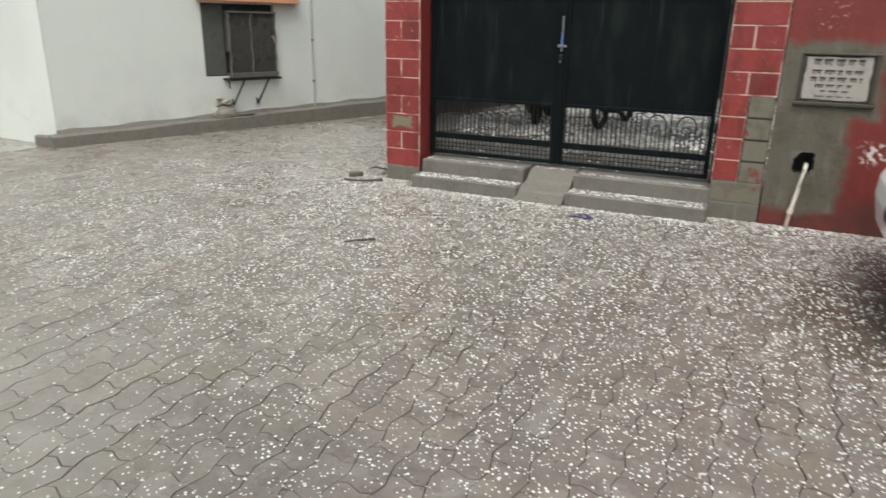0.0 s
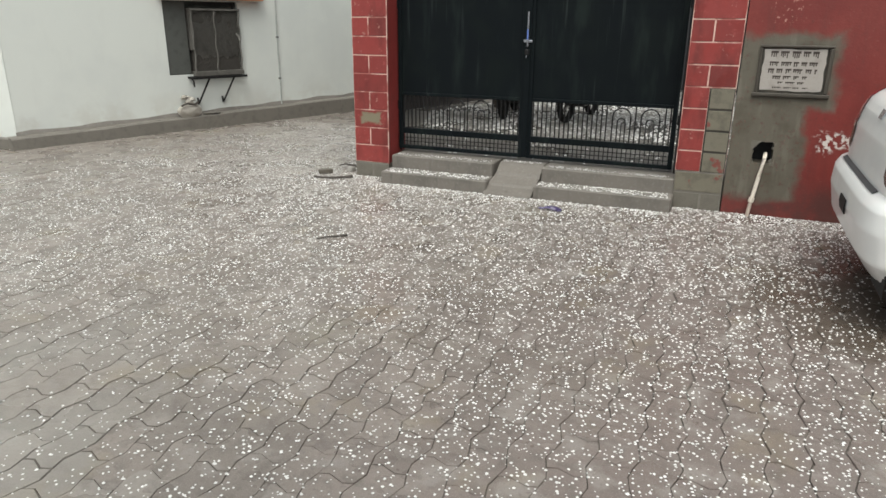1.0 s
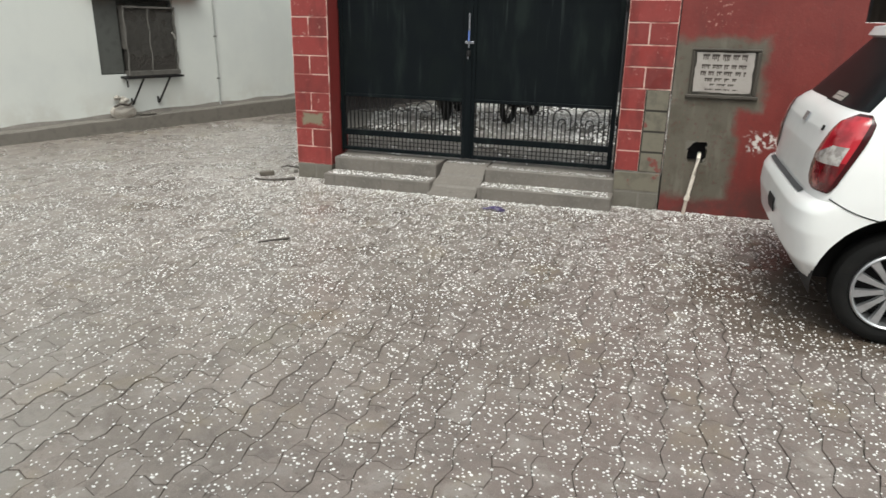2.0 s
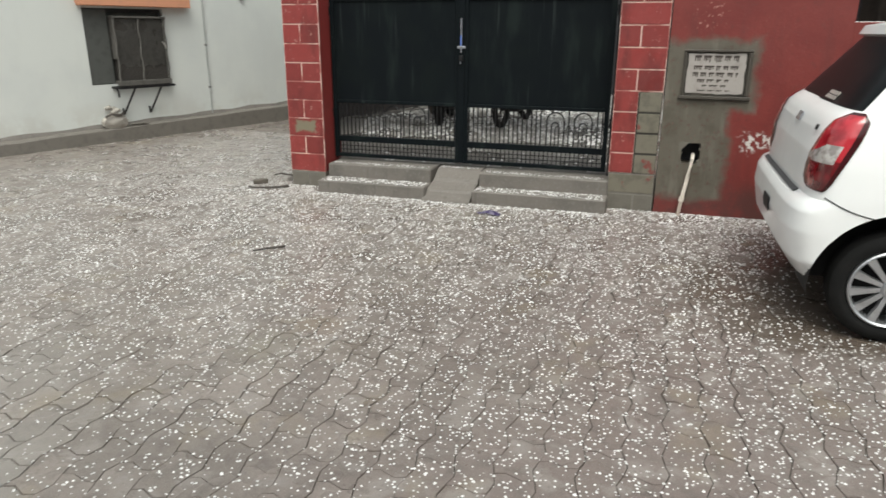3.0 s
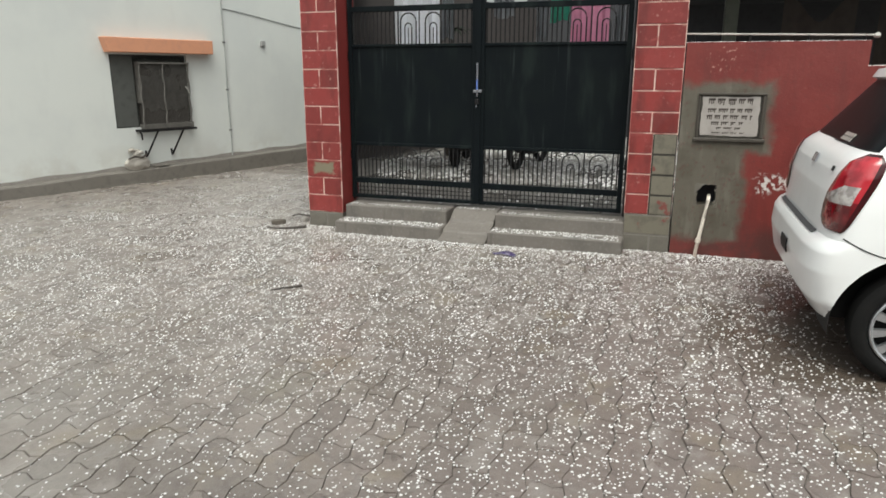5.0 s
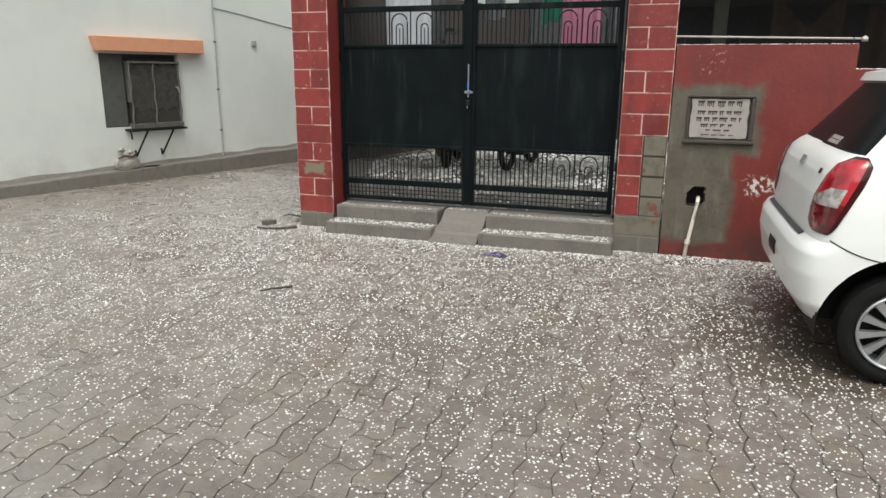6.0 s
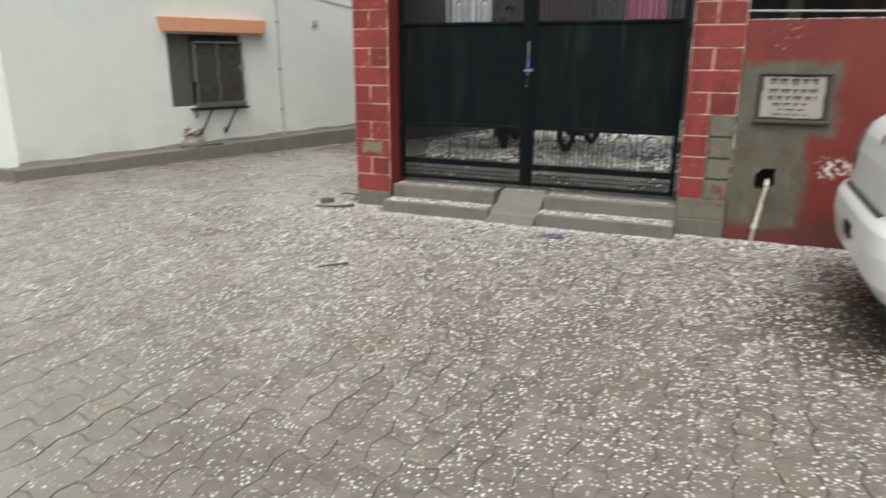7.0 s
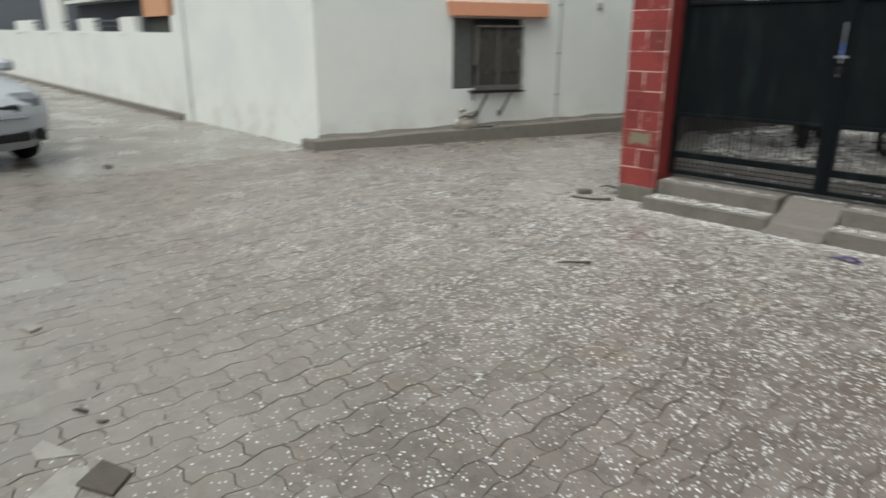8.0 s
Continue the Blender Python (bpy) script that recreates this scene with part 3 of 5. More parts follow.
def arch_bar(bm, cx, half, z0, z1, r=0.007):
    pts = [(cx - half, YG, z0), (cx - half, YG, z1 - half)]
    pts += [(cx - half * math.cos(a), YG, z1 - half + half * math.sin(a)) for a in (math.pi * k / 8 for k in range(1, 8))]
    pts += [(cx + half, YG, z1 - half), (cx + half, YG, z0)]
    add_tube(bm, pts, r, 6)


def gate_leaf(x0, x1, label, hinge_left):
    g = thing("metal_gate", label, "gate", "gate leaves", at=((x0 + x1) / 2, YG, 0.34))
    s = 0.025
    boxes("frame", [(x0, x0 + 0.05, YG - s, YG + s, 0.328, GATE_TOP), (x1 - 0.05, x1, YG - s, YG + s, 0.328, GATE_TOP),
                    (x0 + 0.05, x1 - 0.05, YG - s, YG + s, 0.328, 0.369), (x0 + 0.05, x1 - 0.05, YG - s, YG + s, 0.512, 0.578),
                    (x0 + 0.05, x1 - 0.05, YG - s, YG + s, 0.968, 1.004), (x0 + 0.05, x1 - 0.05, YG - s, YG + s, 2.102, 2.133),
                    (x0 + 0.05, x1 - 0.05, YG - s, YG + s, 2.488, 2.549), (x0 + 0.05, x1 - 0.05, YG - s, YG + s, GATE_TOP - 0.04, GATE_TOP)],
          M_GATE, g, "square black iron tube frame")
    bm = bmesh.new()
    add_box(bm, x0 + 0.05, x1 - 0.05, YG - 0.006, YG + 0.006, 1.004, 2.102)
    sheet = part("sheet", bm, M_GATE, g, "black painted steel sheet with rain streaks")
    # bars of the two open bands: uprights, broken by two nested arches
    arches = (0.73, 1.03) if hinge_left else (2.63, 2.93)
    for z0, z1 in ((0.578, 0.968), (2.133, 2.488)):
        n = int((x1 - x0 - 0.13) / 0.05)
        for k in range(n + 1):
            x = x0 + 0.065 + (x1 - x0 - 0.13) * k / n
            if any(abs(x - c) < 0.118 for c in arches):
                continue
            bm = bmesh.new()
            add_tube(bm, [(x, YG, z0 + 0.002), (x, YG, z1 - 0.002)], 0.0085, 6)
            part("bar", bm, M_IRON, g)
        for c in arches:
            bm = bmesh.new()
            arch_bar(bm, c, 0.095, z0 + 0.003, z1 - 0.02, 0.0085)
            arch_bar(bm, c, 0.042, z0 + 0.003, z1 - 0.13, 0.0075)
            add_tube(bm, [(c, YG, z0 + 0.003), (c, YG, z1 - 0.18)], 0.006, 6)
            part("arch_bar", bm, M_IRON, g)
    # welded mesh low down
    bm = bmesh.new()
    nx = int((x1 - x0 - 0.1) / 0.048)
    for i in range(1, nx):
        x = x0 + 0.05 + (x1 - x0 - 0.1) * i / nx
        add_box(bm, x - 0.0045, x + 0.0045, YG - 0.004, YG + 0.004, 0.371, 0.511)
    for z in (0.415, 0.462):
        add_box(bm, x0 + 0.051, x1 - 0.051, YG - 0.008, YG - 0.0045, z - 0.004, z + 0.004)
    part("mesh_panel", bm, M_IRON, g, "welded wire mesh")
    for z in (0.85, 2.0):
        xx = x0 - 0.02 if hinge_left else x1 + 0.02
        bm = bmesh.new()
        add_tube(bm, [(xx, YG, z - 0.05), (xx, YG, z + 0.05)], 0.016, 10)
        part("hinge", bm, M_IRON, g, "rusty barrel hinge", soft=True)
    return g


gl_ = gate_leaf(-0.022, 1.542, "closed black steel gate leaf with arched bar grille", True)
gr_ = gate_leaf(1.588, 3.198, "closed black steel gate leaf with arched bar grille and bolt", False)
boxes("meeting_post", [(1.53, 1.60, YG - 0.04, YG - 0.026, 0.335, GATE_TOP)], M_GATE, gl_, "flat iron strip over the joint")
bm = bmesh.new()
add_tube(bm, [(1.565, YG - 0.055, 1.56), (1.565, YG - 0.055, 1.92)], 0.011, 10)
bolt = part("bolt", bm, M_STEEL, gr_, "bright steel sliding bolt", soft=True)
boxes("bolt_plate", [(1.515, 1.615, YG - 0.05, YG - 0.041, 1.60, 1.63)], M_STEEL, bolt)
boxes("bolt_sleeve", [(1.557, 1.573, YG - 0.07, YG - 0.041, 1.63, 1.74)], M_BLUE, bolt, "blue painted sleeve", bevel=0.003)
boxes("padlock", [(1.543, 1.587, YG - 0.075, YG - 0.041, 1.47, 1.53)], M_IRON, gr_, "small dark padlock", bevel=0.006)
bm = bmesh.new()
add_tube(bm, [(1.565, YG - 0.08, 1.44), (1.565, YG - 0.08, 1.468)], 0.008, 8)
part("lock_pin", bm, M_STEEL, gr_)
# door stop strips on the inner pillar faces
boxes("gate_post", [(X_L1 - 0.004, X_L1 + 0.006, YG + 0.03, YG + 0.07, 0.292, 3.1)], M_IRON)
tagged(bpy.data.objects["gate_post"], "black iron post fixed to the red pillar", "gate post")
boxes("gate_post", [(3.215, X_R0 + 0.004, YG - 0.03, YG + 0.05, 0.292, 3.1)], M_IRON)
tagged(bpy.data.objects["gate_post.001"], "black iron post fixed to the red pillar", "gate post")

# ---- plaque ----
PX0, PX1, PZ0, PZ1 = 3.88, 4.495, 1.18, 1.63
plaque = thing("name_plaque", "cream marble plaque with engraved dark lines in a cement frame", "plaque", at=((PX0 + PX1) / 2, YF, PZ0))
fw = 0.026
# recess shadow round the slab put into the frame and bedding colours
boxes("frame", [(PX0, PX1, YF - 0.03, YF - 0.001, PZ1 - fw, PZ1), (PX0 - 0.02, PX1 + 0.02, YF - 0.035, YF - 0.001, PZ0 - 0.02, PZ0 + fw * 0.6),
                (PX0, PX0 + fw, YF - 0.026, YF - 0.001, PZ0 + fw * 0.6, PZ1 - fw), (PX1 - fw * 1.4, PX1, YF - 0.026, YF - 0.001, PZ0 + fw * 0.6, PZ1 - fw)],
      plain("shadowed_cement", (0.06, 0.052, 0.042), 0.7, spot=(0.035, 0.03, 0.025), bump=(40, 0.6, 0.008)), plaque, "rough cement frame darkened for the recess shadow", bevel=0.008)
boxes("bedding", [(PX0 + fw, PX1 - fw * 1.4, YF - 0.006, YF - 0.0005, PZ0 + fw * 0.6, PZ1 - fw)], plain("dark_gap_mortar", (0.045, 0.04, 0.034), 0.8, spot=(0.14, 0.125, 0.1), bump=(60, 0.6, 0.008)), plaque, "dark mortar in place of the shaded gap round the slab")
# a slab with chipped, uneven edges bedded in the frame
rnd = random.Random(5)
sx0, sx1, sz0, sz1 = PX0 + fw + 0.016, PX1 - fw * 1.4 - 0.018, PZ0 + fw * 0.6 + 0.022, PZ1 - fw - 0.012
rim_pts = []
for (ax, az), (bx, bz) in (((sx0, sz0), (sx1, sz0)), ((sx1, sz0), (sx1, sz1)), ((sx1, sz1), (sx0, sz1)), ((sx0, sz1), (sx0, sz0))):
    for i in range(9):
        u = i / 9
        rim_pts.append((ax + (bx - ax) * u + rnd.uniform(-0.006, 0.006), az + (bz - az) * u + rnd.uniform(-0.006, 0.006)))
bm = bmesh.new()
f = bm.faces.new([bm.verts.new((px, YF - 0.005, pz)) for px, pz in rim_pts])
for v in bmesh.ops.extrude_face_region(bm, geom=[f])["geom"]:
    if isinstance(v, bmesh.types.BMVert):
        v.co.y -= 0.007
bmesh.ops.recalc_face_normals(bm, faces=bm.faces)
slab = part("slab", bm, M_CREAM, plaque, "cream marble slab with chipped edges")
rnd = random.Random(11)
for li, (z, h, w) in enumerate(((1.512, 0.064, 0.40), (1.437, 0.044, 0.40), (1.372, 0.046, 0.41), (1.320, 0.034, 0.32), (1.277, 0.024, 0.22), (1.238, 0.014, 0.30))):
    cx = (PX0 + PX1) / 2 - 0.01
    x = cx - w / 2
    while x < cx + w / 2 - 0.02:
        ww = min(rnd.uniform(0.04, 0.09), cx + w / 2 - x)
        # one comb-shaped bar: a head line with teeth under it
        outline = [(x, z + h), (x, z + h * 0.68)]
        k = x + 0.003
        while k + 0.0095 < x + ww - 0.002:
            foot = z + rnd.uniform(0, 0.35) * h
            outline += [(k, z + h * 0.68), (k, foot), (k + 0.0095, foot), (k + 0.0095, z + h * 0.68)]
            k += rnd.uniform(0.0145, 0.02)
        outline += [(x + ww, z + h * 0.68), (x + ww, z + h)]
        outline = [p for i, p in enumerate(outline) if i == 0 or (abs(p[0] - outline[i - 1][0]) + abs(p[1] - outline[i - 1][1])) > 1e-5]
        bm = bmesh.new()
        f = bm.faces.new([bm.verts.new((px, YF - 0.0118, pz)) for px, pz in outline])
        out = bmesh.ops.extrude_face_region(bm, geom=[f])
        for v in out["geom"]:
            if isinstance(v, bmesh.types.BMVert):
                v.co.y -= 0.0018
        bmesh.ops.recalc_face_normals(bm, faces=bm.faces)
        part("text_bar", bm, M_INK, slab)
        x += ww + rnd.uniform(0.012, 0.026)

# ---- drain pipe out of the hole ----
pipe = thing("drain_pipe", "cream plastic drain pipe leaning out of the hole to the ground", "pipe", at=(4.0, YF - 0.08, 0))
bm = bmesh.new()
add_tube(bm, [(4.07, YF + 0.12, 0.60), (4.065, YF + 0.01, 0.598), (4.06, YF - 0.03, 0.575), (4.035, YF - 0.055, 0.40), (4.0, YF - 0.075, 0.17)], 0.019, 12)
part("tube", bm, M_PIPE, pipe, soft=True)
bm = bmesh.new()
add_tube(bm, [(4.003, YF - 0.073, 0.19), (3.995, YF - 0.078, 0.145)], 0.027, 12)
part("coupling", bm, M_PIPE, pipe, "wider pipe coupling", soft=True)
bm = bmesh.new()
add_tube(bm, [(3.996, YF - 0.078, 0.15), (3.98, YF - 0.085, 0.0)], 0.018, 12)
part("end_tube", bm, plain("dirty_pvc", (0.5, 0.42, 0.36), 0.5), pipe, "muddy lower end", soft=True)

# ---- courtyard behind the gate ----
# courtyard walls coloured dark so that they look unlit even under open sky
M_YARD = plain("shaded_brown_plaster", (0.06, 0.052, 0.05), 0.8)
prism("courtyard_floor", [(-0.25, 0.661), (9.5, 0.661), (9.5, 10.6), (0.25, 10.6), (-1.72, 4.3), (-0.25, 0.8)], -0.014, 0.285, M_ROAD)
tagged(bpy.data.objects["courtyard_floor"], "wet concrete courtyard floor covered with hail", "floor", kind="structure")
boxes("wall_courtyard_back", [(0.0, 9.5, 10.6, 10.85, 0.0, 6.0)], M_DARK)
tagged(bpy.data.objects["wall_courtyard_back"], "plaster wall of the compound house with shade in its colour", "wall", kind="structure")
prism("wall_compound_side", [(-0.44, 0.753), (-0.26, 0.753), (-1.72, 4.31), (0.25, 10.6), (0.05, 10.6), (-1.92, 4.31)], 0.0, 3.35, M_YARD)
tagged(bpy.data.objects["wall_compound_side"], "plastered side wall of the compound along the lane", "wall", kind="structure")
# two unseen slabs added overhead to hold daylight off the courtyard
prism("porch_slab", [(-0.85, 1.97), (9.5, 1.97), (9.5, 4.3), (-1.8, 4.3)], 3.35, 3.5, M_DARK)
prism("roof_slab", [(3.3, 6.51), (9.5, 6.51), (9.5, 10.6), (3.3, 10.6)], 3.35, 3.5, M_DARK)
tagged(bpy.data.objects["roof_slab"], "unseen added slab that keeps the back of the compound dark", "roof", kind="structure")
tagged(bpy.data.objects["porch_slab"], "unseen added slab that shades the courtyard and carries the line", "roof", kind="structure")

# ---- cars ----
def paint(name, colour):
    m = Mat(name, colour, 0.22)
    m.b.inputs["Coat Weight"].default_value = 0.3
    m.b.inputs["Coat Roughness"].default_value = 0.06
    m.spots(3, tuple(c * 0.97 for c in colour), 0.45, 0.7, 0.6)
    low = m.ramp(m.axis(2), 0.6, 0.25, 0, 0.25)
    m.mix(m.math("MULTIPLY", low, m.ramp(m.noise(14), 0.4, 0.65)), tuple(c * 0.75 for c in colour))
    m.rough(3, 0.2, 0.26)
    return m.m


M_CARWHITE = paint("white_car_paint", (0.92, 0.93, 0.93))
M_SLOT = plain("grey_plastic_slot", (0.06, 0.063, 0.066), 0.6)
M_CARSILVER = paint("silver_white_car_paint", (0.40, 0.42, 0.45))
cg = Mat("dark_car_glass", (0.006, 0.008, 0.009), 0.3, spec=0.12)
cg.spots(14, (0.015, 0.017, 0.018), 0.5, 0.75, 0.6)
M_CARGLASS = cg.m
M_RUBBER = plain("black_tyre_rubber", (0.009, 0.009, 0.009), 0.85, spec=0.2, spot=(0.016, 0.015, 0.014), bump=(90, 0.3, 0.003))
M_TRIM = plain("black_plastic_trim", (0.014, 0.014, 0.015), 0.6, spec=0.3)
M_ALLOY = plain("silver_alloy_rim", (0.55, 0.56, 0.58), 0.32, 0.85, spot=(0.35, 0.35, 0.35))
# lens red raised, with pink flecks, to take in the reflected sky
rl = Mat("red_lamp_lens", (0.5, 0.022, 0.036), 0.07)
rl.b.inputs["Coat Weight"].default_value = 1.0
rl.spots(10, (0.24, 0.006, 0.012), 0.45, 0.65, 0.8)
rl.spots(16, (0.55, 0.16, 0.16), 0.6, 0.72, 0.7)
rl.bump(28, 0.3, 0.01)
M_REDLENS = rl.m
dl = Mat("dark_red_lamp_lens", (0.2, 0.006, 0.012), 0.07)
dl.b.inputs["Coat Weight"].default_value = 1.0
dl.spots(9, (0.09, 0.003, 0.005), 0.42, 0.6, 0.9)
dl.spots(7, (0.5, 0.2, 0.17), 0.62, 0.68, 0.7)
dl.bump(28, 0.3, 0.01)
M_DARKLENS = dl.m
cl = Mat("clear_lamp_lens", (0.52, 0.49, 0.47), 0.1)
cl.b.inputs["Coat Weight"].default_value = 1.0
cl.spots(22, (0.25, 0.22, 0.21), 0.42, 0.6, 0.9)
cl.bump(30, 0.4, 0.01)
M_CLEARLENS = cl.m
M_BORDER = plain("dark_red_lamp_rim", (0.05, 0.006, 0.008), 0.15)
M_HEADLENS = plain("smoked_headlamp_lens", (0.16, 0.17, 0.19), 0.12, spot=(0.05, 0.05, 0.06))


def lerp_table(tab, z):
    for (a, p), (b, q) in zip(tab, tab[1:]):
        if z <= b:
            u = (z - a) / (b - a)
            return p + (q - p) * max(0.0, u)
    return tab[-1][1]


class Shell:
    """A hatchback's skin in plan slices: x forward from the rear bumper, y across, z up."""
    REAR = [(0.2, 0.20), (0.28, 0.125), (0.40, 0.04), (0.56, 0.01), (0.67, 0.018), (0.715, 0.045), (0.735, 0.083), (0.95, 0.098), (1.06, 0.125), (1.12, 0.15), (1.15, 0.185), (1.18, 0.23), (1.52, 0.50), (1.535, 0.465), (1.585, 0.485), (1.625, 0.70)]
    HALF = [(0.2, 0.72), (0.28, 0.79), (0.40, 0.828), (0.58, 0.842), (0.74, 0.845), (0.90, 0.836), (1.05, 0.815), (1.16, 0.785), (1.30, 0.73), (1.52, 0.645), (1.585, 0.585), (1.625, 0.43)]
    FRONT = [(0.2, 3.62), (0.3, 3.72), (0.42, 3.77), (0.58, 3.775), (0.68, 3.75), (0.76, 3.66), (0.84, 3.45), (0.90, 3.15), (0.96, 2.82), (1.0, 2.68), (1.16, 2.45), (1.30, 2.24), (1.52, 1.95), (1.585, 1.75), (1.625, 1.45)]
    N, D, NF, DF = 5.2, 0.27, 3.2, 0.55

    def rear_point(self, th, z):
        """th in degrees: 0 at the middle of the tail, 90 where the side begins, beyond 90 along the side."""
        xr, hw = lerp_table(self.REAR, z), lerp_table(self.HALF, z)
        if th <= 90:
            a = radians(th)
            y = hw * max(0.0, math.sin(a)) ** (2 / self.N)
            return Vector((xr + self.D * (1 - max(0.0, math.cos(a)) ** (2 / self.N)), -y, z))
        return Vector((xr + self.D + (th - 90) / 90 * 0.3, -hw, z))

    def th_of_x(self, x, z):
        lo, hi = 30.0, 400.0
        for _ in range(40):
            mid = (lo + hi) / 2
            if self.rear_point(mid, z).x < x:
                lo = mid
            else:
                hi = mid
        return lo

    def out(self, th, z, d):
        """A point d metres outside the skin."""
        p = self.rear_point(th, z)
        q = self.rear_point(th + 0.5, z) - self.rear_point(th - 0.5, z)
        w = self.rear_point(th, z + 0.004) - self.rear_point(th, z - 0.004)
        n = q.cross(w)
        n.normalize()
        if n.y > 0 and th > 20:
            n = -n
        if th <= 20 and n.x > 0:
            n = -n
        return p + n * d

    def outline(self, z):
        xr, hw, xf = lerp_table(self.REAR, z), lerp_table(self.HALF, z), lerp_table(self.FRONT, z)
        pts = [self.rear_point(t, z) for t in (0, 8, 16, 24, 32, 38, 44, 50, 56, 62, 68, 74, 80, 85, 90)]
        x0, x1 = xr + self.D, xf - self.DF
        n = 84
        pts += [Vector((x0 + (x1 - x0) * i / n, -hw, z)) for i in range(1, n)]
        for t in (90, 80, 70, 60, 50, 40, 30, 20, 10, 0):
            a = radians(t)
            pts.append(Vector((xf - self.DF * (1 - max(0.0, math.cos(a)) ** (2 / self.NF)), -hw * max(0.0, math.sin(a)) ** (2 / self.NF), z)))
        return pts


def patch(shell, th0, th1, z0, z1, d=0.004, n=10, m=4, flip=False):
    """A thin raised piece on the tail, th0 and th1 may be functions of 0..1."""
    bm = bmesh.new()
    grid = []
    for j in range(m + 1):
        w = j / m
        row = []
        for i in range(n + 1):
            a0 = th0(w) if callable(th0) else th0
            a1 = th1(w) if callable(th1) else th1
            za, zb = (z0(i / n), z1(i / n)) if callable(z0) else (z0, z1)
            p = shell.out(a0 + (a1 - a0) * i / n, za + (zb - za) * w, d)
            if flip:
                p.y = -p.y
            row.append(bm.verts.new(p))
        grid.append(row)
    for a, b in zip(grid, grid[1:]):
        for i in range(n):
            bm.faces.new((a[i], a[i + 1], b[i + 1], b[i]))
    bmesh.ops.recalc_face_normals(bm, faces=bm.faces)
    r = bmesh.ops.solidify(bm, geom=bm.faces[:], thickness=-d * 1.5)
    return bm


def wheel(parent, x, y, side, r=0.295):
    """side: -1 for the right-hand wheels, +1 for the left."""
    def lathe(prof, seg=56):
        bm = bmesh.new()
        rings = []
        for k in range(seg):
            a = 2 * math.pi * k / seg
            rings.append([bm.verts.new((x + rr * math.cos(a), y + side * off, r + rr * math.sin(a))) for rr, off in prof])
        for k in range(seg):
            a, b = rings[k], rings[(k + 1) % seg]
            for i in range(len(prof) - 1):
                bm.faces.new((a[i], a[i + 1], b[i + 1], b[i]))
        bmesh.ops.recalc_face_normals(bm, faces=bm.faces)
        return bm

    w = part("wheel", lathe([(0.19, -0.17), (0.26, -0.175), (0.288, -0.15), (0.295, -0.11), (0.295, -0.06), (0.286, -0.02), (0.262, -0.002), (0.232, 0.0), (0.212, -0.012), (0.207, -0.03)]), M_RUBBER, parent, "black rubber tyre", soft=True)
    rim = part("rim", lathe([(0.208, -0.028), (0.206, -0.004), (0.199, 0.001), (0.190, -0.006), (0.183, -0.03), (0.176, -0.14)]), M_ALLOY, w, "silver alloy rim", soft=True)
    # black disc stands in for the shade inside the rim
    part("brake_disc", lathe([(0.0, -0.115), (0.175, -0.115), (0.176, -0.14)]), M_TRIM, w, "black disc in place of the shaded hollow behind the spokes", soft=True)
    for k in range(12):
        bm = bmesh.new()
        a = 2 * math.pi * (k + 0.3) / 12
        vs = []
        for rad, hw_, o in ((0.035, 0.012, -0.022), (0.11, 0.013, -0.012), (0.192, 0.021, -0.008)):
            for sgn in (-1, 1):
                for dep in (0, -0.022):
                    vs.append((rad, sgn * hw_ * (1 if dep == 0 else 1.25), o + dep))
        vv = [bm.verts.new((x + p * math.cos(a) - q * math.sin(a), y + side * o, r + p * math.sin(a) + q * math.cos(a))) for p, q, o in vs]
        for s in (0, 4):
            a0, b0, c0, d0, a1, b1, c1, d1 = vv[s:s + 8]
            for f in ((a0, a1, c1, c0), (a0, b0, b1, a1), (c0, c1, d1, d0), (b0, d0, d1, b1)):
                bm.faces.new(f)
        bmesh.ops.recalc_face_normals(bm, faces=bm.faces)
        part("spoke", bm, M_ALLOY, rim)
    part("hub_cap", lathe([(0.0, 0.0), (0.03, -0.002), (0.044, -0.008), (0.05, -0.03)], 24), M_ALLOY, rim, "round hub cap", soft=True)
    return w


